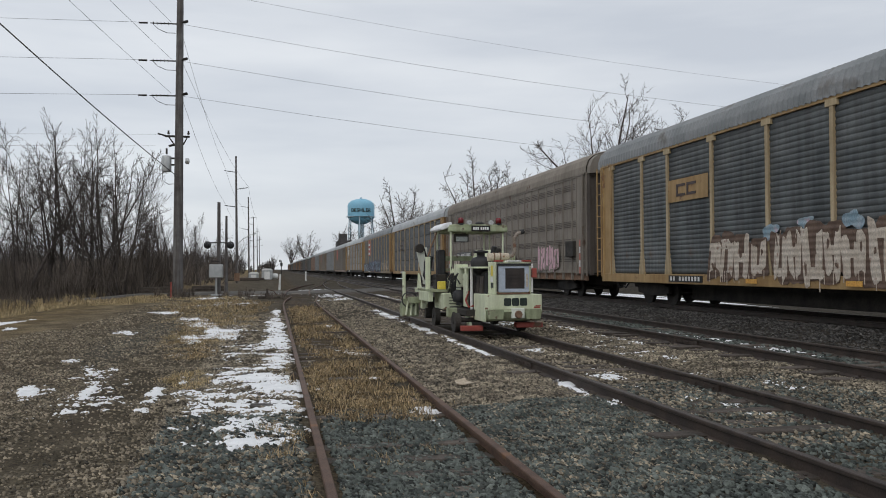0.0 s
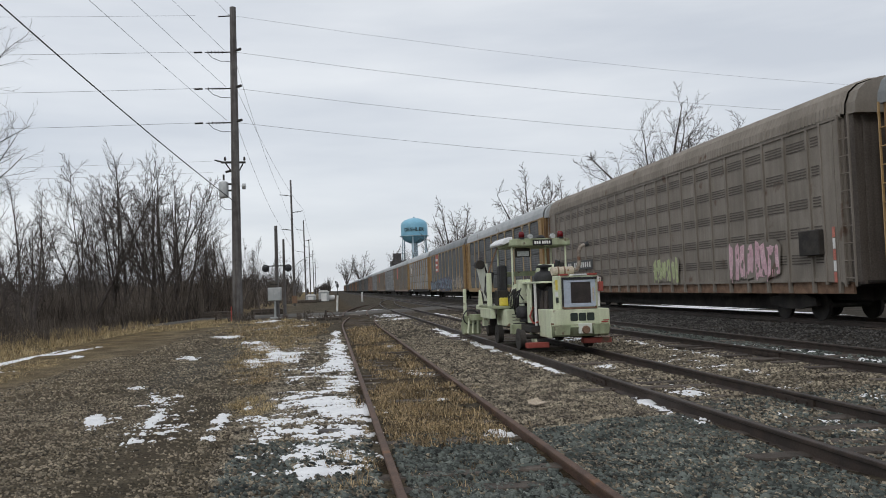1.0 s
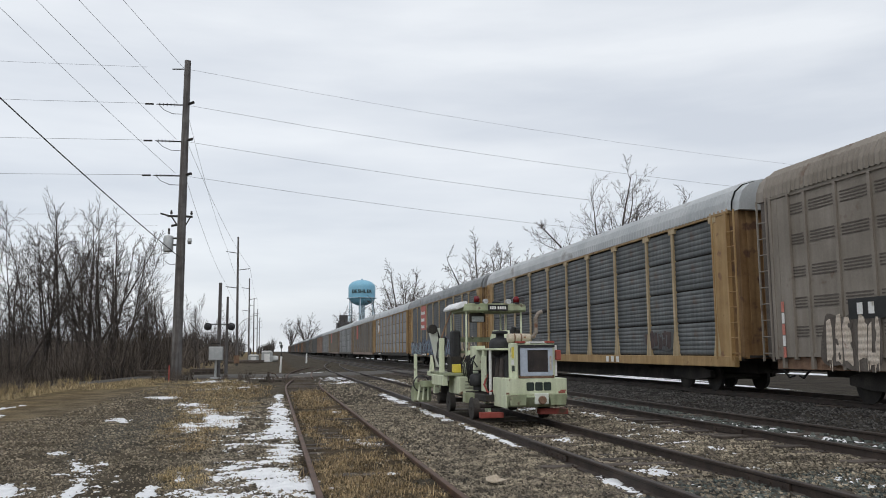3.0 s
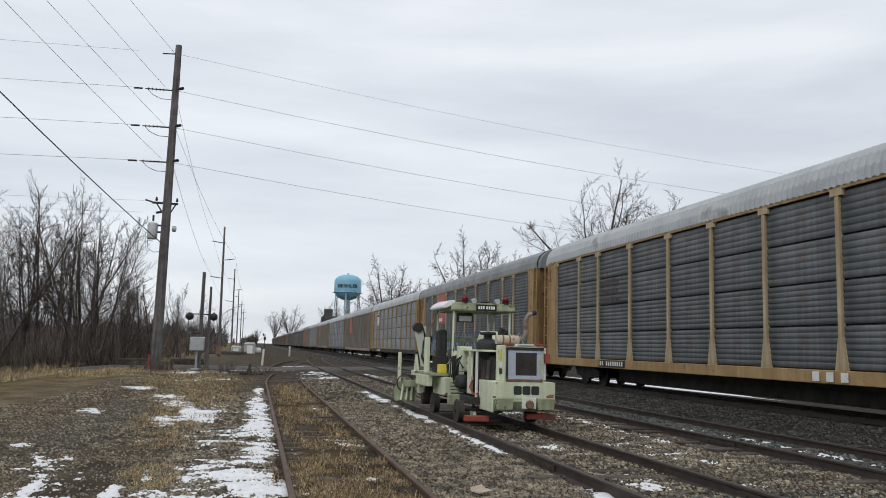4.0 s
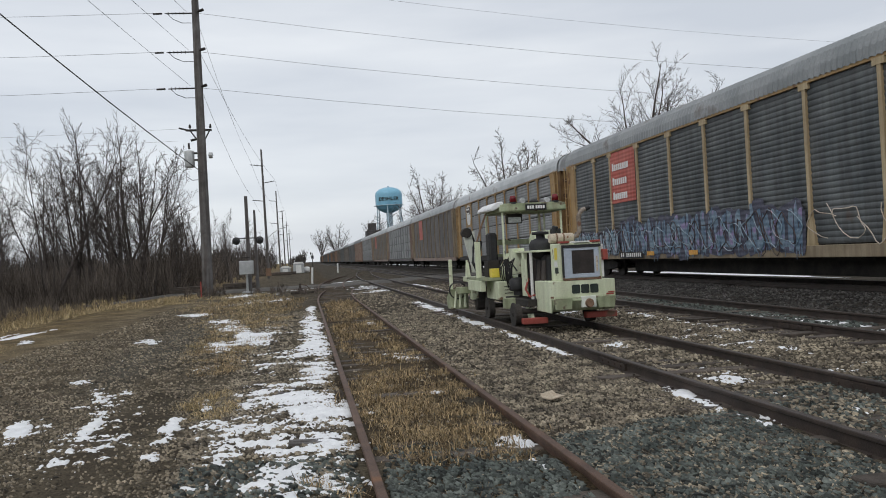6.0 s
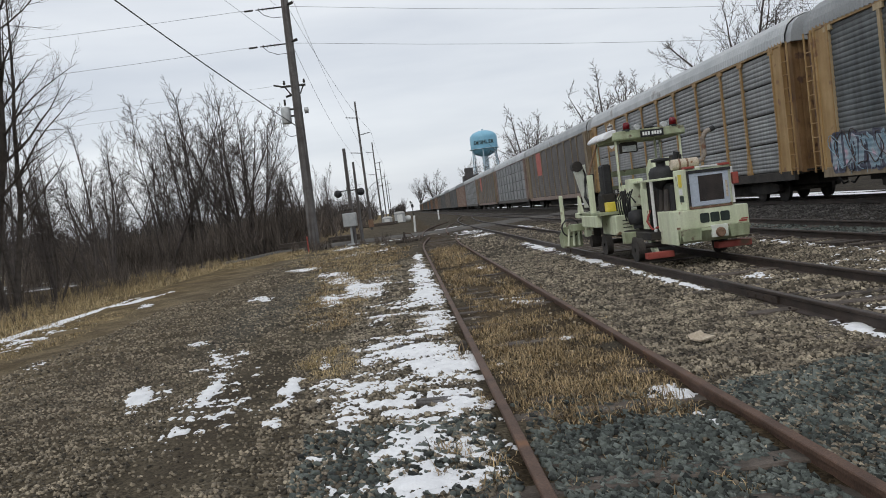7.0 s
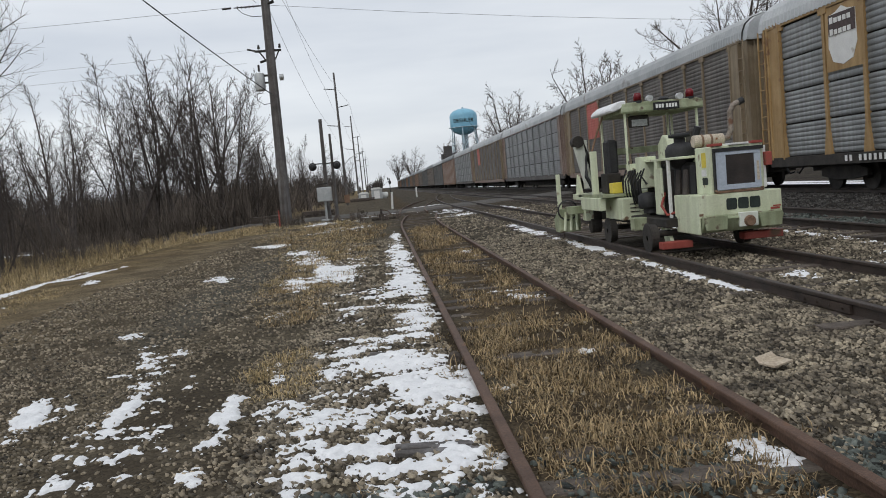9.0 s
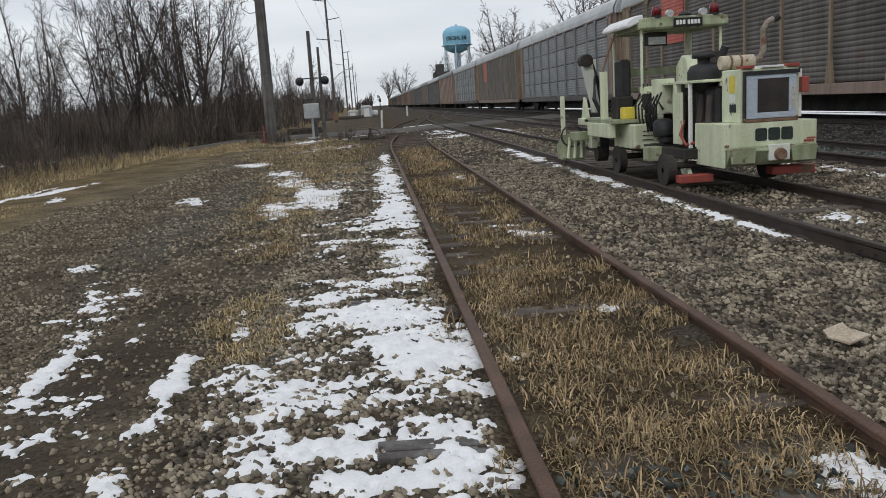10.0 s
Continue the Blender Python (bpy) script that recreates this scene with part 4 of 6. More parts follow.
    P(Mesh().tube([(-0.4, 1.3, 0.9), (-0.5, 1.2, 0.7), (-0.45, 1.1, 0.55), (-0.3, 1.0, 0.6)], 0.022), "red_hose", M_RED, "", 0)
    P(Mesh().cyl((-0.1, 0.75, 1.67), (0.38, 0.75, 1.67), 0.095, n=18), "muffler", M_TAN, "heat-wrapped tan muffler", 0.01)
    for x in (0.02, 0.16):
        P(Mesh().cyl((x, 0.75, 1.67), (x + 0.03, 0.75, 1.67), 0.102, n=18), "muffler_band", M_RUST, "", 0)
    P(Mesh().tube([(0.36, 0.75, 1.67), (0.47, 0.75, 1.70), (0.52, 0.75, 1.80), (0.52, 0.75, 2.08), (0.58, 0.75, 2.19), (0.68, 0.75, 2.23)], 0.045, 10), "exhaust_pipe", M_PIPE, "weathered grey-brown bent exhaust pipe", 0)
    P(Mesh().cyl((0.66, 0.75, 2.22), (0.74, 0.75, 2.25), 0.052, 0.05, 10), "exhaust_tip", M_BLACK, "", 0)
    # middle control box and consoles
    P(Mesh().box(-0.5, -0.22, 2.15, 2.42, 0.98, 1.52), "hydraulic_cabinet", M_GREEN, "pale hydraulic cabinet")
    P(Mesh().box(-0.05, 0.6, 2.35, 2.9, 0.5, 1.45), "tank", M_GREEN_DK, "", 0.02)
    # Added dark sheet stands for the shade deep in the open engine bay.
    P(Mesh().box(-0.34, 0.0, 2.3, 2.34, 0.5, 1.42), "dark_bulkhead", M_GRIME_SHADE, "", 0)
    P(Mesh().prism_x([(2.4, 1.45), (3.0, 1.45), (3.0, 1.72), (2.75, 1.88), (2.55, 1.82)], 0.12, 0.6), "tank_hump", M_GREEN, "", 0.01)
    P(Mesh().box(0.45, 0.62, 2.2, 2.5, 1.5, 1.9), "hump_side", M_GRIME_SHADE, "", 0.02)
    for k in range(5):
        P(Mesh().tube([(-0.42, 2.1 + 0.11 * k, 1.05), (-0.5, 2.15 + 0.1 * k, 1.2 - 0.05 * (k % 3)), (-0.52, 2.2 + 0.12 * k, 0.95), (-0.42, 2.3 + 0.1 * k, 0.7)], 0.018, 6), "hydraulic_hose", M_BLACK, "", 0)
    P(Mesh().cyl((-0.42, 2.0, 0.55), (-0.42, 2.0, 0.82), 0.12, n=16), "fuel_filter", M_BLACK, "black filter canister", 0.01)
    P(Mesh().box(-0.76, -0.5, 1.85, 2.1, 0.28, 0.5), "step", M_GREEN_DK, "", 0.01)
    # operator deck, seat, roof
    P(Mesh().box(-0.95, 0.9, 3.0, 4.9, 0.84, 0.9), "deck", M_GREEN_DK, "worn green deck plate", 0.006)
    toolbox = P(Mesh().box(-0.70, -0.10, 2.7, 3.85, 0.42, 0.82), "side_toolbox", M_GREEN, "louvred green toolbox", 0.015)
    for k in range(3):
        for x in (-0.56, -0.34):
            P(Mesh().box(x, x + 0.17, 2.685, 2.705, 0.56 + 0.07 * k, 0.575 + 0.07 * k), "vent_slot", M_GRIME_SHADE, "", 0, toolbox)
    P(Mesh().box(-0.98, -0.86, 3.2, 4.6, 0.6, 0.84), "side_skirt", M_GREEN, "", 0.01)
    P(Mesh().box(-0.72, -0.52, 3.15, 3.4, 0.9, 1.1), "yellow_box", M_YBOX, "bright yellow plastic tub", 0.015)
    P(Mesh().box(-0.72, -0.45, 3.5, 3.95, 0.9, 1.28), "seat_base", M_GRIME_SHADE, "", 0.02)
    P(Mesh().box(-0.66, -0.46, 3.55, 3.9, 1.25, 1.9), "seat_back", M_BLACK, "tall black operator seat", 0.04)
    P(Mesh().box(-0.95, -0.83, 3.7, 3.8, 0.9, 1.72), "control_column", M_GREEN, "", 0.008)
    P(Mesh().box(-0.5, 0.7, 3.9, 4.0, 1.62, 1.74).box(-0.5, 0.7, 3.9, 4.0, 1.35, 1.42), "guard_rail", M_GREEN_DK, "", 0.006)
    P(Mesh().box(-0.42, -0.2, 3.0, 3.25, 1.3, 1.42).box(-0.38, 0.5, 2.95, 3.05, 1.3, 1.36), "console", M_GREEN, "", 0.01)
    P(Mesh().box(-0.46, 0.0, 3.0, 3.1, 0.95, 1.3), "lever_bank", M_GRIME_SHADE, "", 0.02)
    for x, y in ((-0.44, 3.05), (0.90, 3.05), (0.55, 3.6), (-0.52, 4.35), (0.9, 4.35)):
        P(Mesh().box(x - 0.02, x + 0.02, y - 0.02, y + 0.02, 0.9, 2.33), "roof_post", M_GREEN, "", 0.006)
    P(Mesh().prism_x([(2.98, 0.9), (3.1, 0.9), (3.06, 1.25), (3.03, 1.25)], -0.53, -0.35), "post_gusset", M_GREEN, "", 0)
    roof = P(Mesh().prism([(-0.52, 2.33), (1.0, 2.33), (1.0, 2.45), (0.9, 2.52), (-0.42, 2.52), (-0.52, 2.45)], 2.95, 4.5), "roof", M_GREEN_DK, "olive cab roof", 0.01)
    P(Mesh().prism_x([(2.93, 2.36), (2.96, 2.5), (3.1, 2.5), (3.1, 2.36)], -0.5, 0.98), "roof_fascia", M_GREEN_DK, "", 0, roof)
    plate = P(Mesh().box(0.06, 0.54, 2.905, 2.93, 2.345, 2.485), "number_plate", M_PLATE, "black plate with white characters", 0.003, roof)
    for k in range(3):
        P(Mesh().box(0.10 + 0.055 * k, 0.14 + 0.055 * k, 2.898, 2.905, 2.38, 2.45), "character_bar", M_WHITE, "", 0, roof)
    for k in range(4):
        P(Mesh().box(0.29 + 0.055 * k, 0.33 + 0.055 * k, 2.898, 2.905, 2.38, 2.45), "character_bar", M_WHITE, "", 0, roof)
    for x in (-0.19, 0.78):
        P(Mesh().lathe([(0, 0), (0.075, 0), (0.075, 0.09), (0.06, 0.145), (0, 0.155)], (x, 3.02, 2.54), 16), "beacon", M_REDLAMP, "red beacon lamp", 0, roof, True)
        P(Mesh().cyl((x, 3.02, 2.50), (x, 3.02, 2.545), 0.085, n=16), "beacon_base", M_BLACK, "", 0, roof)
    for x in (0.02, 0.58):
        P(Mesh().cyl((x, 2.95, 2.57), (x, 3.05, 2.57), 0.06, n=14).cyl((x, 3.0, 2.5), (x, 3.0, 2.56), 0.015), "work_lamp", M_LAMP, "clear work lamp", 0, roof)
    P(Mesh().lathe([(0, 0), (0.1, 0), (0.11, 0.03), (0.06, 0.07), (0, 0.075)], (0.3, 3.05, 2.52), 14), "roof_horn", M_BLACK, "", 0, roof)
    P(Mesh().prism([(-0.66, 2.37), (-0.42, 2.47), (-0.42, 2.57), (-0.56, 2.56), (-0.70, 2.46), (-0.72, 2.39)], 2.98, 4.4), "snow_on_visor", M_SNOW, "snow-covered side visor", 0.02, roof)
    P(Mesh().tube([(-0.62, 3.9, 2.36), (-0.76, 3.95, 2.0), (-0.86, 3.95, 1.7)], 0.02), "visor_strut", M_RUST, "", 0)
    P(Mesh().box(-0.32, 0.06, 3.2, 3.28, 2.08, 2.3), "mirror_box", M_GRIME_SHADE, "", 0.02)
    P(Mesh().box(-0.27, 0.02, 3.18, 3.2, 2.1, 2.22), "mirror", M_LAMP, "", 0.0)
    for x in (-0.3, 0.02):
        P(Mesh().box(x - 0.012, x + 0.012, 3.22, 3.25, 2.28, 2.36), "mirror_hanger", M_GREEN, "", 0.0)
    # rear work head
    def Q(mesh, *args):
        mesh.v = [(x + 0.33, y, z) for x, y, z in mesh.v]
        return P(mesh, *args)
    arm = Q(Mesh().prism_x([(4.9, 1.0), (5.05, 1.0), (5.15, 1.95), (5.0, 2.0)], -1.12, -1.0), "crane_arm", M_MWHITE, "off-white lifting arm", 0.01)
    Q(Mesh().prism([(-1.32, 1.9), (-1.12, 1.92), (-0.98, 1.0), (-1.12, 1.0)], 4.8, 4.95), "boom", M_MWHITE, "off-white curved boom", 0.015)
    Q(Mesh().cyl((-1.24, 4.75, 1.96), (-1.24, 5.0, 1.96), 0.12, n=14).prism([(-1.3, 1.9), (-1.1, 2.02), (-0.96, 1.6), (-0.98, 1.3), (-1.08, 1.6)], 4.95, 5.05), "boom_knuckle", M_GRIME_SHADE, "black hydraulic knuckle", 0.0)
    Q(Mesh().cyl((-1.02, 4.85, 1.0), (-0.9, 4.9, 1.75), 0.05), "boom_cylinder", M_BLACK, "", 0)
    Q(Mesh().prism_x([(4.85, 0.86), (5.3, 0.86), (5.1, 1.3)], -1.24, -1.18), "boom_gusset", M_GREEN, "", 0)
    Q(Mesh().box(-1.28, -0.86, 4.6, 5.4, 0.78, 0.9), "work_frame", M_GREEN, "", 0.01)
    Q(Mesh().box(-1.2, -0.98, 4.75, 5.0, 0.35, 0.78), "work_leg", M_GREEN, "", 0.01)
    Q(Mesh().box(-1.04, -0.88, 4.7, 4.9, 0.2, 0.6).cyl((-1.1, 4.8, 0.24), (-0.9, 4.8, 0.24), 0.15, n=14), "guide_roller", M_GRIME_SHADE, "", 0)
    Q(Mesh().box(-1.62, -1.54, 5.35, 5.43, 0.35, 1.34), "marker_post", M_GREEN, "", 0.01)
    Q(Mesh().prism_x([(5.2, 0.12), (5.6, 0.12), (5.7, 0.4), (5.2, 0.62)], -1.66, -1.2), "tamping_head", M_GREEN_DK, "", 0.02)
    Q(Mesh().lathe([(0.19, -0.02), (0.22, 0), (0.19, 0.02), (0.19, -0.02)], (-1.46, 5.2, 0.58), 20, "y"), "hose_loop", M_BLACK, "", 0)
    for k in range(3):
        Q(Mesh().cyl((-1.5 + 0.11 * k, 5.2, 0.55), (-1.56 + 0.13 * k, 5.15, 0.16), 0.03, n=8), "work_tine", M_GREEN, "", 0)
    P(Mesh().box(-1.2, 0.9, 4.9, 5.1, 0.5, 0.66), "rear_beam", M_GREEN_DK, "", 0.01)


build_machine()


# ---- freight train ----
BAYS = [2.5, 1.88, 2.7, 2.72, 2.5, 2.5, 2.72, 2.7, 1.88, 2.5]
ROOF_OUT = [(-1.55, 5.05), (-1.53, 5.32), (-1.42, 5.60), (-1.18, 5.80), (-0.8, 5.92), (-0.35, 5.97), (0.0, 5.98)]
HALF = 13.7


def roof_mesh(pitch=0.22):
    prof = ROOF_OUT + [(-x, z) for x, z in ROOF_OUT[-2::-1]]
    k, m = len(prof), Mesh()
    ys = np.arange(-HALF + 0.35, HALF - 0.34, pitch / 4)
    vs = []
    for i, y in enumerate(ys):
        g = (0.0, 0.02, 0.034, 0.02)[i % 4]
        vs += [(x * (1 + g * 0.6), y, z + g) for x, z in prof]
    return m.add(vs, [(i * k + j, i * k + j + 1, (i + 1) * k + j + 1, (i + 1) * k + j) for i in range(len(ys) - 1) for j in range(k - 1)])


def corrugated(w, h, pitch=0.145, depth=0.019):
    """A sheet in the y-z plane with horizontal waves, its face towards -x."""
    n = max(3, int(round(h / pitch)) * 4)
    vs = []
    for i in range(n + 1):
        z = h * i / n
        d = -depth * (0.0, 0.75, 1.0, 0.75)[i % 4]
        vs += [(d, 0.0, z), (d, w, z)]
    vs += [(0.03, 0, 0), (0.03, w, 0), (0.03, w, h), (0.03, 0, h)]
    b = 2 * (n + 1)
    return Mesh().add(vs, [(2 * i, 2 * i + 1, 2 * i + 3, 2 * i + 2) for i in range(n)] + [(b, b + 3, b + 2, b + 1)])


def add_trucks(car):
    for yc in (-9.9, 9.9):
        t = piece("truck", Mesh().box(-0.9, 0.9, yc - 0.2, yc + 0.2, 0.45, 0.75).data("truck", M_GRIME_SHADE), car)
        for s in (-1, 1):
            Mesh().prism_x([(yc - 1.15, 0.38), (yc - 1.15, 0.58), (yc - 0.45, 0.72), (yc + 0.45, 0.72), (yc + 1.15, 0.58), (yc + 1.15, 0.38), (yc + 0.4, 0.28), (yc - 0.4, 0.28)], s * 1.02 - 0.07, s * 1.02 + 0.07).done("side_frame", M_GRIME_SHADE, t, bevel=0.01)
        for dy in (-0.88, 0.88):
            for s in (-0.7525, 0.7525):
                Mesh().lathe([(0.05, -0.06), (0.36, -0.06), (0.42, -0.055), (0.42, -0.03), (0.385, -0.02), (0.38, 0.075), (0.32, 0.08), (0.3, 0.03), (0.1, 0.03), (0.05, 0.09)], (s, yc + dy, 0.38), 20, "x").done("wheel", M_GRIME_SHADE, t)
            Mesh().cyl((-0.95, yc + dy, 0.38), (0.95, yc + dy, 0.38), 0.08, n=10).done("axle", M_GRIME_SHADE, t)
    for s in (-1, 1):
        Mesh().box(-0.1, 0.1, min(s * 12.6, s * 14.08), max(s * 12.6, s * 14.08), 0.62, 0.86).done("coupler", M_GRIME_SHADE, car, bevel=0.02)
        Mesh().tube([(-0.3, s * 13.4, 0.75), (-0.32, s * 13.8, 0.45), (-0.28, s * 14.0, 0.5)], 0.03, 6).done("air_hose", M_BLACK, car)


def add_ladder(car, y, mt, z0=0.9, z1=5.05, x=-1.60):
    lad = piece("ladder", Mesh().box(x - 0.02, x + 0.02, y - 0.02, y + 0.02, z0, z1).box(x - 0.02, x + 0.02, y + 0.38, y + 0.42, z0, z1).data("ladder", mt), car)
    for k in range(int((z1 - z0) / 0.42)):
        Mesh().cyl((x, y, z0 + 0.2 + 0.42 * k), (x, y + 0.4, z0 + 0.2 + 0.42 * k), 0.016, n=6).done("rung", mt, lad)


def ends(car, mt, mt2, roofmat):
    """Recessed end doors, end caps of the roof and the sill at both ends."""
    prof = [(x * 0.97, z - 0.02) for x, z in ROOF_OUT] + [(-x * 0.97, z - 0.02) for x, z in ROOF_OUT[-2::-1]]
    for s in (-1, 1):
        a, c = s * (HALF - 0.36), s * HALF
        Mesh().prism(prof, min(a, c), max(a, c)).done("roof_end_cap", roofmat, car)
        Mesh().box(-1.42, 1.42, min(s * (HALF - 0.3), s * (HALF - 0.18)), max(s * (HALF - 0.3), s * (HALF - 0.18)), 0.95, 5.06).done("end_door", mt2, car)
        for k in range(6):
            x = -1.2 + 0.48 * k
            Mesh().box(x - 0.03, x + 0.03, min(s * (HALF - 0.18), s * (HALF - 0.13)), max(s * (HALF - 0.18), s * (HALF - 0.13)), 1.0, 5.0).done("door_rib", mt2, car)
        for xs in (-1, 1):
            y0, y1 = sorted((s * (HALF - 1.42), s * (HALF - 0.62)))
            Mesh().box(*sorted((xs * 1.47, xs * 1.54)), y0, y1, 1.0, 5.06).done("end_panel", mt, car, bevel=0.01)
            y0, y1 = sorted((s * (HALF - 0.62), s * (HALF - 0.14)))
            Mesh().box(*sorted((xs * 1.40, xs * 1.46)), y0, y1, 1.0, 5.06).done("corner_panel", mt2, car)
            for d, w in ((0.66, 0.05), (1.40, 0.04)):
                yy = s * (HALF - d)
                Mesh().box(*sorted((xs * 1.44, xs * 1.575)), yy - w, yy + w, 0.95, 5.06).done("edge_post", mt, car, bevel=0.008)
            Mesh().box(*sorted((xs * 1.45, xs * 1.56)), *sorted((s * (HALF - 0.5), s * (HALF - 1.5))), 5.0, 5.14).done("end_cornice", mt, car, bevel=0.01)
        add_ladder(car, s * (HALF - 0.36) - 0.2, mt)
        Mesh().box(-1.3, 1.3, *sorted((s * (HALF - 0.1), s * (HALF - 0.34))), 0.98, 1.04).done("crossover_step", M_GRIME_SHADE, car)


def core(car):
    Mesh().box(-0.55, 0.55, -8.2, 8.2, 0.2, 0.74).done("centre_sill", M_GRIME_SHADE, car, bevel=0.02)
    # Solid dark fill behind the racks, painted as the shade of the hollow interior.
    Mesh().box(-1.40, 1.40, -HALF + 0.3, HALF - 0.3, 0.9, 5.02).done("inner_body", M_GRIME_SHADE, car)
    Mesh().box(-0.5, 0.5, -12.6, 12.6, 0.52, 0.92).done("centre_sill", M_GRIME_SHADE, car)
    Mesh().box(-1.15, 1.15, -7.0, 7.0, 0.62, 0.88).done("belly", M_GRIME_SHADE, car)


def rack_car(label, panel_mat, post_mat, end_mat, roof_mat, rows, sill_mat, detail=True):
    car = thing("autorack_car", pose(0, 0, 0), label, "freight car", "cars of the freight train")
    core(car)
    roof_mesh().done("roof", roof_mat, car)
    add_trucks(car)
    ends(car, end_mat, M_YELLOW_DK if end_mat is M_YELLOW else end_mat, roof_mat)
    for s in (-1, 1):
        Mesh().box(*sorted((s * 1.42, s * 1.555)), -HALF + 0.5, HALF - 0.5, 0.72, 1.02).done("side_sill", sill_mat, car, bevel=0.012)
        Mesh().box(*sorted((s * 1.46, s * 1.55)), -HALF + 0.5, HALF - 0.5, 5.0, 5.08).done("roof_rail", end_mat, car)
    z0, z1 = 1.05, 5.0
    levels = [z0] + [z0 + (z1 - z0) * k / rows for k in range(1, rows + 1)]
    sheets = {}
    y = -12.3
    ys = [y]
    for w in BAYS:
        for a, c in zip(levels, levels[1:]):
            key = (w, round(c - a, 3))
            if key not in sheets:
                sheets[key] = corrugated(w - 0.04, c - a - 0.045 if rows > 1 else c - a).data("panel", panel_mat)
            piece("panel", sheets[key], car, pose(-1.47, y + 0.02, a))
        y += w
        ys.append(y)
    corrugated(24.6, z1 - z0).done("far_panel", panel_mat, car).matrix_basis = pose(1.47, 12.3, z0, 0, 0, 180)
    post = Mesh().box(-0.05, 0.05, -0.065, 0.065, 1.0, 4.86).add(
        [(-0.055, -0.19, 1.0), (-0.055, 0.19, 1.0), (-0.055, 0.07, 1.75), (-0.055, -0.07, 1.75), (0.02, -0.19, 1.0), (0.02, 0.19, 1.0), (0.02, 0.07, 1.75), (0.02, -0.07, 1.75)],
        [(0, 3, 2, 1), (0, 4, 7, 3), (1, 2, 6, 5), (4, 5, 6, 7), (0, 1, 5, 4)]).box(-0.06, 0.05, -0.2, 0.2, 4.86, 5.02).data("post", post_mat)
    for yy in ys:
        piece("post", post, car, pose(-1.495, yy, 0))
    return car


def brown_car(label):
    car = thing("autorack_car", pose(0, 0, 0), label, "freight car", "cars of the freight train")
    core(car)
    roof_mesh(0.17).done("roof", M_BROWN, car)
    add_trucks(car)
    ends(car, M_BROWN, M_BROWN_DK, M_BROWN)
    for s in (-1, 1):
        Mesh().box(*sorted((s * 1.40, s * 1.50)), -HALF + 0.5, HALF - 0.5, 1.1, 5.06).done("side_wall", M_BROWN, car)
        Mesh().box(*sorted((s * 1.42, s * 1.53)), -HALF + 0.5, HALF - 0.5, 1.02, 1.12).done("side_sill", M_BROWN, car)
        Mesh().box(*sorted((s * 1.38, s * 1.45)), -HALF + 0.5, HALF - 0.5, 0.72, 1.02).done("sill_web", M_RUST, car)
        Mesh().box(*sorted((s * 1.46, s * 1.54)), -HALF + 0.5, HALF - 0.5, 4.98, 5.08).done("roof_rail", M_BROWN, car)
    post = Mesh().box(-0.05, 0.04, -0.045, 0.045, 0.74, 5.0).data("post", M_BROWN)
    strip = Mesh()
    for k in range(4):
        strip.box(-0.012, 0.01, 0.07, 0.97, 0.075 * k, 0.075 * k + 0.03)
    strip = strip.data("vent_strip", M_BROWN_DK)
    n = 23
    step = 25.6 / n
    for k in range(n + 1):
        piece("post", post, car, pose(-1.50, -12.8 + step * k, 0))
        if k < n:
            for z in (4.5, 3.75, 2.95, 2.2, 1.5):
                piece("vent_strip", strip, car, pose(-1.502, -12.8 + step * k, z))
    return car


def far_car(label, panel_mat, end_mat, roof_mat):
    """Cars that stay far off: the same outline in fewer parts."""
    car = thing("autorack_car", pose(0, 0, 0), label, "freight car", "cars of the freight train")
    Mesh().box(-1.45, 1.45, -HALF + 0.6, HALF - 0.6, 0.75, 5.05).done("body", panel_mat, car)
    roof_mesh(0.9).done("roof", roof_mat, car)
    for s in (-1, 1):
        Mesh().box(-1.47, 1.47, *sorted((s * (HALF - 1.4), s * (HALF - 0.2))), 0.8, 5.05).done("end_panel", end_mat, car)
        Mesh().box(-1.0, 1.0, s * 9.9 - 1.3, s * 9.9 + 1.3, 0.02, 0.75).done("truck", M_GRIME_SHADE, car, bevel=0.2)
    for k in range(11):
        Mesh().box(-1.52, -1.44, -12.2 + 2.44 * k - 0.06, -12.2 + 2.44 * k + 0.06, 0.9, 5.02).done("post", end_mat, car)
    Mesh().box(-1.5, -1.4, -HALF + 0.6, HALF - 0.6, 0.72, 1.0).done("side_sill", end_mat, car)
    return car


def decal(car, name, mt, strokes, x=-1.56, label=""):
    """Paint on the side facing the yard: strokes of y0, y1, z0, z1."""
    m = Mesh()
    for y0, y1, z0, z1 in strokes:
        m.box(x - 0.012, x, min(y0, y1), max(y0, y1), z0, z1)
    return m.done(name, mt, car, label)


def blob(car, name, mt, cy, cz, ry, rz, rs, x, square=0.6, rough=0.12, thick=0.006, n=26):
    """One irregular rounded patch of paint on the side facing the yard."""
    p1, p2, p3 = rs.uniform(0, 6.28), rs.uniform(0, 6.28), rs.uniform(0, 6.28)
    tilt, ring = rs.uniform(-0.16, 0.16), []
    for i in range(n):
        a = 6.2832 * i / n
        k = 1 + rough * (math.sin(2 * a + p1) + 0.8 * math.sin(3 * a + p2) + 0.6 * math.sin(5 * a + p3)) + rs.uniform(-0.03, 0.03)
        u, w = ry * k * math.copysign(abs(math.cos(a)) ** square, math.cos(a)), rz * k * math.copysign(abs(math.sin(a)) ** square, math.sin(a))
        ring.append((cy + u + w * tilt, cz + w))
    return Mesh().add([(x, a, c) for a, c in ring] + [(x + thick, a, c) for a, c in ring], [tuple(range(n))] + [(i, (i + 1) % n, n + (i + 1) % n, n + i) for i in range(n)]).done(name, mt, car)


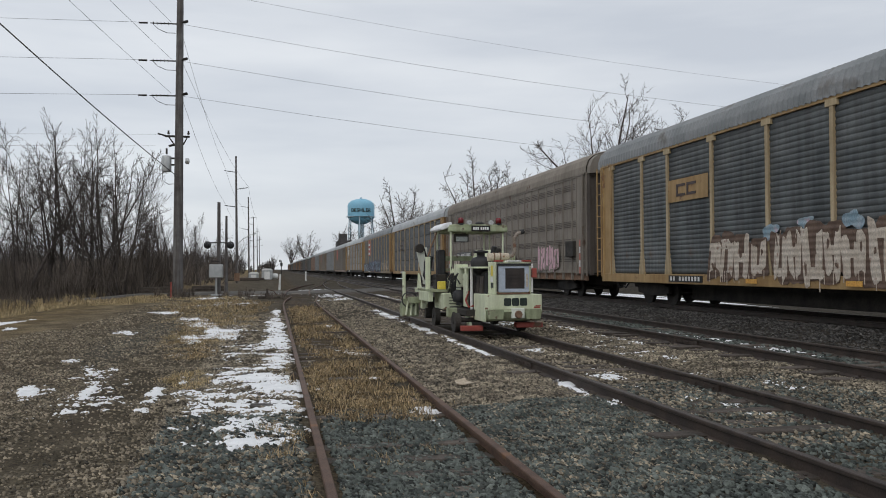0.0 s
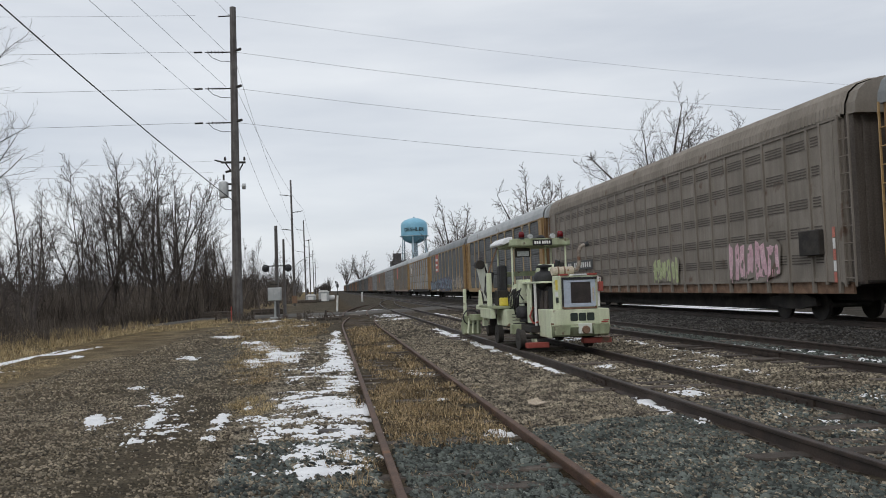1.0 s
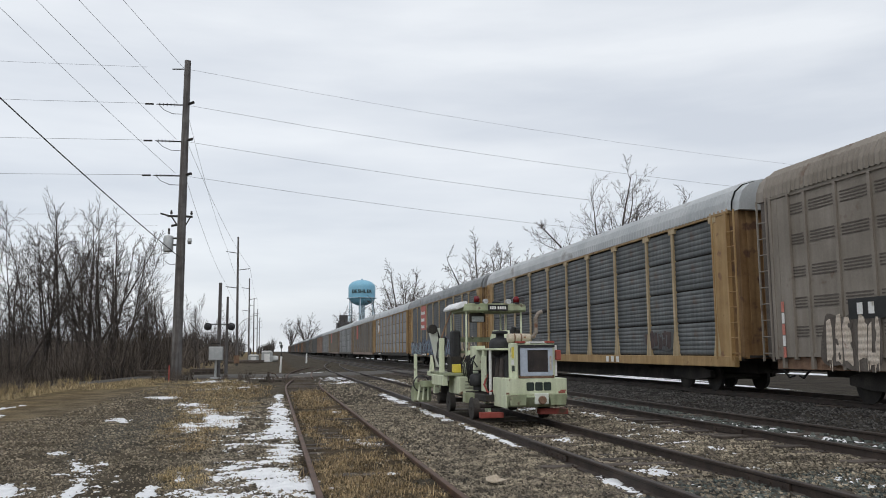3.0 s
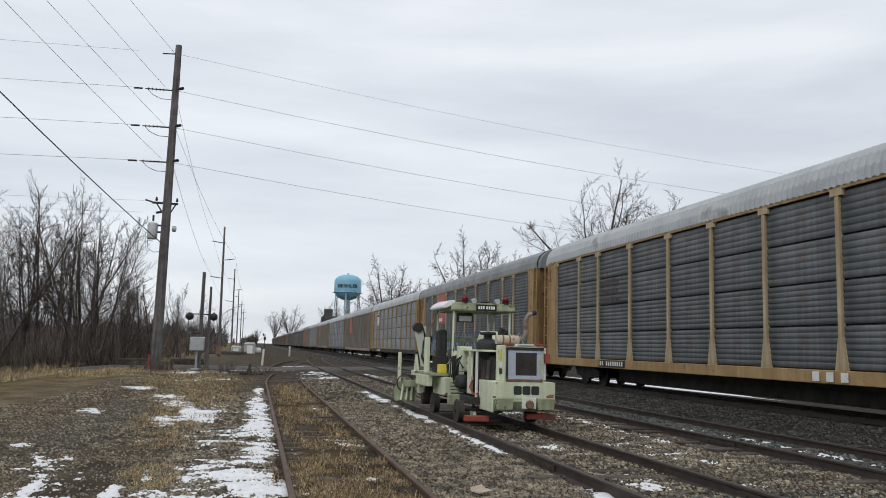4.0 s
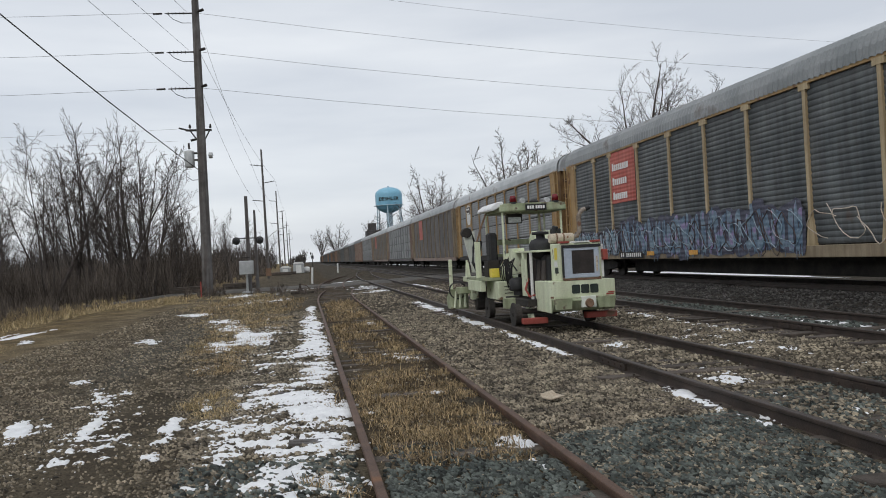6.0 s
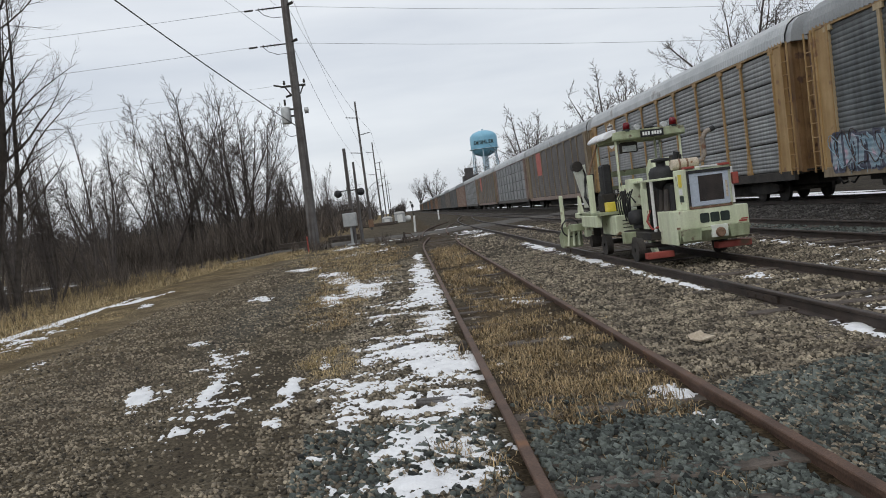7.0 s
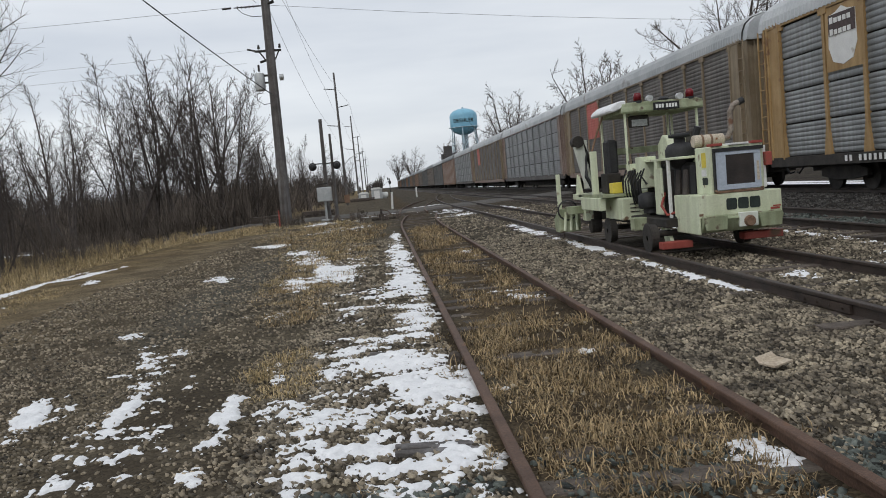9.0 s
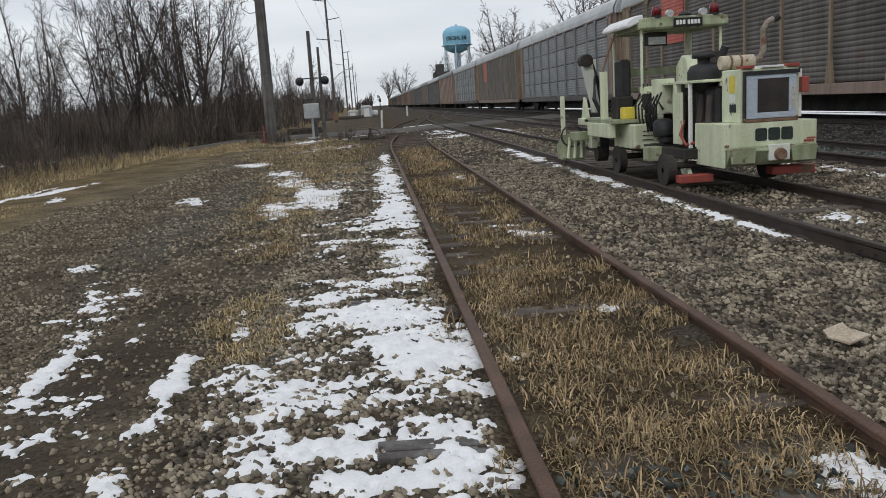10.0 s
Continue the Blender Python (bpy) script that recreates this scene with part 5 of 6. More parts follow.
def tag_paint(car, y0, y1, z0, z1, fill, edge, seed, x=-1.575, slits=True):
    """Sprayed paint without any writing: a ragged dark ground, groups of thick strokes on it, gaps, sprinkled edges and drips."""
    rs = random.Random(seed)
    span, y, q = abs(y1 - y0), 0.0, 0
    high = z1 - z0
    while y < span - 0.2:
        w = min(rs.uniform(0.55, 1.0), span - y)
        cy, cz = max(y0, y1) - y - w / 2, (z0 + z1) / 2 + rs.uniform(-0.04, 0.04)
        rz = high / 2 * rs.uniform(0.82, 1.02)
        base = blob(car, "spray_ground", edge, cy, cz, w * 0.6, rz * 1.04, rs, x + 0.0006 * (q % 3), 0.5, 0.09)
        layer = 0
        for k in range(rs.choice((2, 3, 3))):
            if k < 2:
                sy, sz, a, c = cy + (k - 0.5) * w * 0.5 + rs.uniform(-0.05, 0.05), cz + rs.uniform(-0.06, 0.06), w * rs.uniform(0.13, 0.2), rz * rs.uniform(0.72, 0.95)
            else:
                sy, sz, a, c = cy + rs.uniform(-0.05, 0.05), cz + rs.choice((-0.62, 0.05, 0.6)) * rz, w * rs.uniform(0.3, 0.42), rz * rs.uniform(0.14, 0.22)
            blob(base, "spray_paint", fill, sy, sz, a, c, rs, x - 0.008 - 0.0012 * layer, 0.5, 0.11)
            layer += 1
        if slits:
            for k in range(rs.choice((1, 2, 3))):
                blob(base, "spray_gap", edge, cy + rs.uniform(-0.3, 0.3) * w, cz + rs.uniform(-0.7, 0.7) * rz, w * rs.uniform(0.03, 0.08), rz * rs.uniform(0.08, 0.25), rs, x - 0.014 - 0.001 * k, 0.8, 0.2, n=14)
        for k in range(rs.choice((1, 2, 3))):
            py = cy + rs.uniform(-0.45, 0.45) * w
            Mesh().box(x - 0.012, x - 0.006, py, py + rs.uniform(0.012, 0.03), cz - rz * rs.uniform(1.0, 1.22), cz - rz * 0.6).done("paint_drip", fill, base)
        y += w * rs.uniform(0.84, 0.96)
        q += 1


def squiggles(car, y0, y1, z0, z1, mt, seed, count, x=-1.56):
    """Thin sprayed loops, with no writing in them."""
    rs = random.Random(seed)
    for k in range(count):
        cy, cz = y0 + (y1 - y0) * (k + 0.5) / count, (z0 + z1) / 2
        ry, rz, p = abs(y1 - y0) / count * rs.uniform(0.5, 0.75), (z1 - z0) / 2 * rs.uniform(0.6, 1.0), rs.uniform(0, 6.28)
        pts = [(x, cy + ry * math.cos(a + p) * (1 + 0.3 * math.sin(2 * a)) + 0.05 * a * ry, cz + rz * math.sin(a * 1.15 + p) * (1 + 0.25 * math.cos(3 * a))) for a in [0.3 * i for i in range(rs.randint(12, 22))]]
        Mesh().tube(pts, 0.013, 4).done("spray_line", mt, car)


def bars(car, y0, y1, z0, z1, n, mt, x=-1.58, name="character_bar"):
    w = (y1 - y0) / n
    for k in range(n):
        if n < 5 or k != n - 3:
            decal(car, name, mt, [(y0 + w * k + 0.26 * w, y0 + w * (k + 1) - 0.26 * w, z0, z1)], x)


def word(car, y0, z0, h, lengths, mt, x=-1.60):
    """Lettering that is drawn as plain shapes: one low bar for each letter, in rows."""
    for r, n in enumerate(lengths):
        for k in range(n):
            decal(car, "lettering_bar", mt, [(y0 - 0.21 * k, y0 - 0.21 * k - 0.15, z0 - r * h * 2.4, z0 - r * h * 2.4 + h * (1.25 if k == 0 else 1))], x)


CARS = []


def build_train():
    a = rack_car("grey autorack with cream posts, yellow sign and cream graffiti", M_PANEL, M_CREAM, M_YELLOW, M_ROOF_DK, 1, M_YELLOW)
    decal(a, "sign_panel", M_YELLOW, [(5.42, 7.88, 3.28, 3.98)], -1.512, "yellow company sign with dark mark")
    for y in (7.3, 6.65):
        decal(a, "sign_mark", M_SPRAY_DARK, [(y, y - 0.56, 3.44, 3.52)], -1.53)
        decal(a, "sign_mark", M_SPRAY_DARK, [(y, y - 0.56, 3.74, 3.82)], -1.53)
        decal(a, "sign_mark", M_SPRAY_DARK, [(y, y - 0.1, 3.52, 3.74)], -1.53)
    tag_paint(a, 5.3, 2.5, 0.85, 2.1, M_SPRAY_CREAM, M_SPRAY_BROWN, 3)
    tag_paint(a, 2.2, -9.0, 0.8, 2.25, M_SPRAY_CREAM, M_SPRAY_BROWN, 4)
    decal(a, "number_panel", M_PLATE, [(5.7, 7.8, 0.78, 0.98)], -1.558)
    bars(a, 5.8, 7.7, 0.82, 0.95, 10, M_WHITE)
    for y in (2.9, -1.0, -4.2):
        decal(a, "orange_reflector", M_SPRAY_ORANGE, [(y, y + 0.5, 0.8, 0.92)], -1.60)
    rs = random.Random(40)
    for y, z, w in ((2.35, 2.12, 0.3), (0.9, 2.28, 0.24), (-0.7, 2.25, 0.3), (-2.3, 2.3, 0.24)):
        blob(a, "blue_spray_cloud", M_SPRAY_SKY, y, z, w, w * 0.7, rs, -1.572, 0.9, 0.2)
    b = brown_car("taupe autorack with narrow ribs and pink graffiti")
    tag_paint(b, -7.2, -10.2, 1.1, 2.2, M_SPRAY_PINK, M_BROWN, 5, -1.57)
    tag_paint(b, -1.2, -3.6, 1.1, 2.0, M_SPRAY_GREEN, M_BROWN, 6, -1.57)
    tag_paint(b, 11.2, 9.4, 0.8, 2.0, M_SPRAY_CREAM, M_BROWN_DK, 7, -1.57)
    decal(b, "number_panel", M_PLATE, [(6.1, 10.3, 1.85, 2.3)], -1.565, "black panel with white characters")
    bars(b, 6.3, 10.1, 1.95, 2.2, 11, M_WHITE, -1.58)
    tag_paint(b, 6.9, 4.9, 1.15, 1.5, M_SPRAY_CREAM, M_SPRAY_DARK, 8, -1.57)
    Mesh().box(-1.72, -1.5, -12.3, -11.4, 1.7, 2.35).done("brake_box", M_GRIME_SHADE, b, bevel=0.02)
    for y in (-12.75, 12.65):
        for k in range(5):
            decal(b, "reflector_strip", (M_STRIPE, M_WHITE)[k % 2], [(y, y + 0.1, 1.0 + 0.28 * k, 1.26 + 0.28 * k)], -1.56)
    c = rack_car("grey autorack with seamed panels and yellow ends", M_PANEL, M_CREAM, M_YELLOW, M_ROOF, 4, M_YELLOW)
    word(c, 7.4, 3.4, 0.15, (7, 8), M_SPRAY_DARK)
    decal(c, "dark_stripe_mark", M_SPRAY_DARK, [(7.6, 6.0, 3.72, 3.78)], -1.56)
    decal(c, "dark_stripe_mark", M_SPRAY_DARK, [(7.2, 6.2, 3.86, 3.92)], -1.56)
    decal(c, "number_panel", M_PLATE, [(5.5, 7.7, 0.76, 1.0)], -1.558)
    bars(c, 5.6, 7.6, 0.81, 0.96, 11, M_WHITE)
    bars(c, -5.6, -4.2, 0.77, 0.98, 3, M_WHITE)
    tag_paint(c, -7.6, -9.6, 1.2, 1.8, M_SPRAY_DARK, M_PANEL, 12, -1.53)
    d = rack_car("grey autorack with red sign and blue graffiti", M_PANEL, M_CREAM, M_YELLOW, M_ROOF_DK, 1, M_POST_FAR)
    decal(d, "sign_panel", M_SIGN_RED, [(5.42, 7.88, 2.95, 4.98)], -1.512, "faded red company sign with white lettering")
    word(d, 7.65, 4.25, 0.24, (8, 7, 7), M_WHITE, -1.53)
    tag_paint(d, 12.6, 7.2, 0.85, 1.95, M_SPRAY_SKY, M_SPRAY_NAVY, 13)
    tag_paint(d, 7.0, -5.0, 0.8, 2.2, M_SPRAY_BLUE, M_SPRAY_NAVY, 14)
    squiggles(d, 12.4, -4.8, 0.95, 1.95, M_SPRAY_SKY, 16, 20, -1.60)
    squiggles(d, 12.2, -4.6, 0.9, 2.0, M_SPRAY_DARK, 17, 24, -1.597)
    squiggles(d, -5.4, -11.6, 1.05, 2.1, M_SPRAY_CREAM, 15, 7)
    decal(d, "number_panel", M_PLATE, [(4.9, 7.1, 0.76, 1.0)], -1.6)
    bars(d, 5.0, 7.0, 0.81, 0.96, 11, M_WHITE, -1.62)
    for y in (3.9, 0.6):
        decal(d, "orange_reflector", M_SPRAY_ORANGE, [(y, y + 0.6, 0.85, 1.0)], -1.61)
    e = rack_car("pale silver-grey autorack with seamed panels and a white shield", M_PANEL_SV, M_YELLOW, M_YELLOW, M_ROOF, 4, M_GRIME_SHADE)
    decal(e, "sign_panel", M_YELLOW, [(8.02, 9.7, 3.25, 4.98)], -1.512, "yellow sign panel with shield")
    sh = [(9.5, 4.75), (9.15, 4.8), (8.87, 4.92), (8.6, 4.8), (8.24, 4.75), (8.2, 3.9), (8.4, 3.5), (8.87, 3.38), (9.35, 3.5), (9.55, 3.9)]
    Mesh().add([(-1.535, y, z) for y, z in sh] + [(-1.51, y, z) for y, z in sh], [tuple(range(10))] + [(i, (i + 1) % 10, 10 + (i + 1) % 10, 10 + i) for i in range(10)]).done("shield", M_WHITE, e)
    decal(e, "shield_band", M_SPRAY_DARK, [(9.5, 8.24, 4.2, 4.75)], -1.536)
    word(e, 9.42, 4.52, 0.13, (5, 5), M_WHITE, -1.55)
    bars(e, 6.6, 9.0, 0.80, 0.96, 11, M_WHITE, -1.57)
    f = rack_car("brown-grey autorack with a red sign", M_PANEL_BR, M_POST_FAR, M_POST_FAR, M_ROOF, 1, M_PANEL_RD)
    decal(f, "sign_panel", M_SIGN_RED, [(5.42, 7.88, 2.95, 4.98)], -1.512, "faded red company sign")
    g = rack_car("bright silver autorack with seamed panels", M_PANEL_SV, M_PANEL_SV, M_PANEL_RD, M_ROOF, 4, M_PANEL_BR)
    h = far_car("rust-brown autorack far down the train", M_PANEL_RD, M_RUST, M_ROOF_DK)
    i = far_car("grey autorack far down the train", M_PANEL_BR, M_PANEL, M_ROOF)
    j = far_car("dark taupe autorack far down the train", M_BROWN, M_BROWN_DK, M_ROOF_DK)
    first = {0: a, 1: b, 2: c, 3: d, 4: e, 5: f, 6: g, 9: h, 10: i, 11: j}
    repeat = {-1: c, 7: f, 8: g}
    for k in range(-1, 27):
        car = first.get(k) or copy_thing(repeat.get(k) or (h, i, j)[(k * 7 + k // 3) % 3], pose(0, 0, 0))
        CARS.append((k, car))


build_train()


# ---- pole line and wires ----
def utility_pole(x, y, z, h, r, label, lean=0.0):
    p = thing("utility_pole", pose(x, y, z, 0, lean, 0), label, "utility pole", "poles beside the road")
    Mesh().cyl((0, 0, -0.3), (0, 0, h), r, r * 0.6, 14).done("pole", M_POLE, p)
    return p


def wire(p, q, sag, r, parent, n=14):
    pts = []
    for i in range(n + 1):
        f = i / n
        pts.append((p[0] + (q[0] - p[0]) * f, p[1] + (q[1] - p[1]) * f, p[2] + (q[2] - p[2]) * f - sag * 4 * f * (1 - f)))
    return Mesh().tube(pts, r, 5).done("wire", M_WIRE, parent)


def post_insulator(p, q, parent):
    m = Mesh().cyl(p, q, 0.045, 0.03, 8)
    a, c = Vector(p), Vector(q)
    for k in range(5):
        s = a.lerp(c, 0.3 + 0.14 * k)
        m.cyl(s, s + (c - a).normalized() * 0.03, 0.09, n=8)
    return m.done("insulator", M_GRIME_SHADE, parent)


PX, PY = -6.15, 52.0
pole = utility_pole(PX, PY, 0.0, 19.6, 0.32, "tall weathered wooden utility pole with transformer and crossing wires", 0.25)
for z in (16.75, 14.45, 12.3):
    post_insulator((-0.2, 0, z), (-1.75, 0, z - 0.03), pole)
    post_insulator((0.15, -0.15, z + 0.05), (0.5, -0.4, z + 0.1), pole)
    Mesh().tube([(-1.6, 0, z - 0.05), (-1.3, 0.05, z - 0.35), (-0.8, 0.1, z - 0.55), (-0.25, 0.1, z - 0.55)], 0.02, 5).done("jumper_wire", M_WIRE, pole)
    Mesh().cyl((-2.4, 0, z - 0.05), (-1.9, 0, z - 0.03), 0.055, n=8).done("dead_end_clamp", M_GRIME_SHADE, pole)
Mesh().cyl((-0.9, 0, 19.0), (-0.2, 0, 19.05), 0.04, n=8).done("top_bracket", M_GRIME_SHADE, pole)
Mesh().box(-0.85, 0.62, -0.08, 0.08, 9.75, 9.86).tube([(-0.62, 0, 9.8), (-0.28, 0, 9.3)], 0.04).tube([(0.5, 0, 9.8), (0.25, 0, 9.3)], 0.04).cyl((-1.25, 0, 9.95), (-0.8, 0, 9.83), 0.05, n=8).cyl((-0.6, 0, 9.2), (-0.2, 0, 9.3), 0.07, n=8).done("crossarm", M_GRIME_SHADE, pole)
for x in (-0.62, 0.55):
    Mesh().lathe([(0, 0), (0.06, 0), (0.08, 0.09), (0.05, 0.15), (0.06, 0.22), (0, 0.25)], (x, 0, 9.92), 10).done("insulator", M_GRIME_SHADE, pole)
tr = Mesh().lathe([(0, 0), (0.27, 0), (0.29, 0.06), (0.29, 0.9), (0.25, 0.97), (0, 1.0)], (-0.72, 0, 7.62), 18).done("transformer", M_GALV, pole, "grey transformer can", smooth=True)
Mesh().cyl((-0.72, 0, 8.7), (-0.72, 0, 9.05), 0.06, n=8).done("bushing", M_GRIME_SHADE, tr)
Mesh().box(-0.45, -0.15, -0.06, 0.06, 8.0, 8.1).box(-0.45, -0.15, -0.06, 0.06, 8.4, 8.5).done("bracket", M_GRIME_SHADE, tr)
Mesh().lathe([(0, -0.14), (0.18, -0.1), (0.18, 0.1), (0, 0.14)], (0.5, 0, 8.3), 12, "x").done("junction_box", M_GALV, pole)
Mesh().tube([(-0.95, 0, 7.65), (-0.95, 0, 7.1), (-0.6, 0, 6.85), (-0.2, 0, 6.9)], 0.02, 5).done("drop_wire", M_WIRE, pole)

lines = thing("overhead_wires", pose(0, 0, 0), "thin dark power lines strung over the rail yard", "power lines")
for z, r in ((19.05, 0.007), (16.75, 0.0095), (14.45, 0.0095), (12.3, 0.0095)):
    wire((PX + 0.2, PY, z), (100, 66, z - 1.0), 2.4, r, lines)
    wire((PX - 2.2, PY, z), (-105, 47, z + 0.5), 1.2, r, lines)
for z in (9.9, 9.2):
    wire((PX - 1.3, PY, z), (-105, 52, z - 0.3), 0.6, 0.006, lines)
wire((PX, PY, 7.3), (-18.6, 0, 20.0), 0.9, 0.028, lines)
for z, x in ((18.9, 0), (16.75, -0.4), (14.5, -0.4), (12.4, -0.4)):
    wire((PX + x, PY - 0.3, z), (-18.6 + x, 0, z + 4.2 + 0.55 * (18.9 - z)), 0.5, 0.010, lines)
POLES = [(-4.65, 99.0, 14.8, 0.17), (-4.9, 155.0, 14.8, 0.17), (-5.3, 210.0, 14.6, 0.17), (-5.5, 265.0, 14.6, 0.17), (-5.9, 330.0, 14.6, 0.17)]
for k, (x, y, h, r) in enumerate(POLES):
    p = utility_pole(x, y, 0.2, h, r, "slim wooden pole with stub arms in the row along the road", -0.6)
    for z, s in ((h - 1.9, -1), (h - 3.9, 1), (h - 6.0, -1)):
        post_insulator((0.1 * s, 0, z), (1.35 * s, 0, z + 0.18), p)
    if k == 0:
        Mesh().tube([(0.1, 0, 4.4), (0.7, 0, 5.0), (1.6, 0, 5.5), (2.2, 0, 5.6)], 0.05, 6).done("lamp_arm", M_GALV, p)
        Mesh().box(-0.3, 0.3, -0.25, 0.25, 0.1, 1.0).done("base_cabinet", M_RUST, p)
    x0, y0, h0 = (PX, PY, 18.6) if k == 0 else (POLES[k - 1][0], POLES[k - 1][1], POLES[k - 1][2] + 0.2)
    for dz, s in ((-1.7, -1.3), (-3.7, 1.3), (-5.8, -1.3)):
        wire((x0 + (s if k else 0), y0, h0 + dz), (x + s, y, h + 0.3 + dz), 0.8, 0.011, lines)
rear = utility_pole(-18.6, 0.0, -0.4, 23.5, 0.3, "tall weathered wooden utility pole beside the field")

# ---- crossing equipment, posts, sheds ----
cab = thing("signal_cabinet", pose(-3.95, 53.0, 0.0), "small grey steel cabinet on a post", "cabinet")
Mesh().cyl((0, 0, -0.1), (0, 0, 1.2), 0.07, n=10).box(-0.3, 0.3, -0.3, 0.3, 0, 0.08).done("post", M_GALV, cab)
Mesh().box(-0.42, 0.42, -0.25, 0.25, 1.12, 1.95).done("housing", M_GALV, cab, bevel=0.03)
Mesh().box(-0.38, 0.38, -0.275, -0.25, 1.16, 1.91).box(-0.05, 0.0, -0.3, -0.27, 1.5, 1.6).done("door", M_GALV, cab, bevel=0.006)
Mesh().tube([(-0.3, 0.1, 1.95), (-0.3, 0.1, 2.15), (0.2, 0.1, 2.15)], 0.03, 6).done("conduit", M_GRIME_SHADE, cab)
sig = thing("crossing_signal", pose(-3.85, 53.9, 0.0), "road crossing signal with dark lamp heads on a wooden post", "signal")
Mesh().cyl((0, 0, -0.2), (0, 0, 5.95), 0.13, 0.1, 10).done("post", M_POLE, sig)
Mesh().cyl((-0.75, 0, 3.35), (0.75, 0, 3.35), 0.035, n=6).done("crossbar", M_GRIME_SHADE, sig)
for x in (-0.7, 0.72):
    Mesh().lathe([(0.0, -0.32), (0.12, -0.3), (0.17, -0.05), (0.24, 0.0), (0.24, 0.03), (0, 0.05)], (x, 0, 3.2), 16, "y").done("lamp_head", M_BLACK, sig)
post2 = utility_pole(-3.5, 56.0, 0.0, 5.2, 0.12, "short bare wooden pole behind the crossing signal")
red = thing("red_marker_stake", pose(-6.25, 49.5, 0.0), "thin faded red marker stake in grass", "marker")
Mesh().box(-0.035, 0.035, -0.02, 0.02, -0.1, 0.9).done("stake", M_RED, red, bevel=0.005)
for x, y, h, r, lean in ((0.03, 65.0, 1.15, 0.085, 3), (3.75, 110.0, 1.25, 0.11, 0)):
    w = thing("white_post", pose(x, y, 0.1, 0, lean, 0), "leaning white painted marker post by the track", "marker post", "white marker posts")
    Mesh().cyl((0, 0, -0.2), (0, 0, h), r, r * 0.9, 10).done("shaft", M_WHITE, w, bevel=0.01)
for x, y, w, h, label in ((-3.4, 128, 1.5, 0.85, "low white equipment shed beside the tracks"), (-1.4, 126, 1.6, 1.4, "grey metal equipment bungalow beside the tracks")):
    s = thing("equipment_shed", pose(x, y, 0.1), label, "shed")
    Mesh().box(-w / 2, w / 2, -1, 1, 0, h).done("walls", M_GALV, s, bevel=0.02)
    Mesh().prism([(-w / 2 - 0.1, h), (w / 2 + 0.1, h), (w * 0.3, h + 0.25), (-w * 0.3, h + 0.25)], -1.1, 1.1).done("roof", M_WHITE, s)
    Mesh().box(-0.4, 0.4, -1.03, -0.99, 0.05, h * 0.85).done("door", M_WHITE, s)
tank = thing("white_tank", pose(-0.25, 126, 0.1), "small white round tank", "tank")
Mesh().lathe([(0, -0.5), (0.35, -0.45), (0.45, -0.2), (0.45, 0.2), (0.35, 0.45), (0, 0.5)], (0, 0, 0.45), 16, "x").done("vessel", M_WHITE, tank, smooth=True)
Mesh().box(-0.35, -0.25, -0.3, 0.3, 0, 0.15).box(0.25, 0.35, -0.3, 0.3, 0, 0.15).done("saddle", M_GRIME_SHADE, tank)
mast = thing("signal_mast", pose(1.4, 205, 0.2), "distant railway block signal on a slim mast", "signal")
Mesh().cyl((0, 0, 0), (0, 0, 3.6), 0.09, n=8).done("mast", M_GRIME_SHADE, mast)
Mesh().box(-0.3, 0.3, -0.15, 0.15, 2.2, 3.0).box(-0.55, -0.2, -0.15, 0.15, 3.2, 3.8).done("signal_head", M_BLACK, mast)
for k, (x, y, w) in enumerate(((-4.5, 112, 4.5), (-3.2, 116, 3.0), (-5.0, 60, 2.2), (-8.0, 57.0, 2.0))):
    pile = thing("tie_pile", pose(x, y, 0.1, 0, 0, 4 * k), "dark stack of old railway ties", "tie stack", "old tie stacks")
    for j in range(6):
        Mesh().box(-w / 2 + 0.1 * (j % 3), w / 2 - 0.1 * (j % 2), -0.5 + 0.3 * (j % 3), -0.25 + 0.3 * (j % 3), 0.2 * (j // 3), 0.18 + 0.2 * (j // 3)).done("tie", M_TIE, pile, bevel=0.01)

cant = thing("signal_cantilever", pose(21.25, 23.5, -0.2), "dark cantilever signal platform on a tall steel mast", "signal")
Mesh().cyl((3.2, 0, 0), (3.2, 0, 12.6), 0.16, 0.12, 12).done("mast", M_GRIME_SHADE, cant)
Mesh().box(-0.9, 3.2, -0.4, 0.4, 11.35, 11.5).done("platform", M_GRIME_SHADE, cant, bevel=0.01)
rail_m = Mesh()
for z in (12.0, 12.5):
    for y in (-0.4, 0.4):
        rail_m.cyl((-0.9, y, z), (3.2, y, z), 0.025, n=6)
for x in (-0.9, 0.4, 1.7):
    for y in (-0.4, 0.4):
        rail_m.cyl((x, y, 11.5), (x, y, 12.5), 0.025, n=6)
rail_m.done("handrail", M_GRIME_SHADE, cant)
Mesh().box(-0.5, 0.1, -0.3, 0.3, 10.2, 11.35).done("signal_head", M_BLACK, cant, bevel=0.04)

# ---- water tower, elevator ----
wt = thing("water_tower", pose(39.75, 385.0, 0.0), "sky blue elevated town water tank on legs", "water tower")
tank_m = Mesh().lathe([(0, 22.6), (2.2, 22.8), (4.4, 23.8), (5.9, 25.2), (6.3, 26.5), (6.35, 31.2), (6.0, 32.4), (4.6, 33.7), (2.3, 34.5), (0, 34.7)], (0, 0, 0), 32)
tank = tank_m.done("tank", M_TOWER, wt, smooth=True)
Mesh().lathe([(6.3, 26.0), (7.0, 26.05), (7.0, 26.25), (6.3, 26.3)], (0, 0, 0), 32).done("catwalk", M_TOWER_W, wt)
Mesh().cyl((0, 0, 0), (0, 0, 22.9), 1.5, n=18).done("riser", M_TOWER_W, wt)
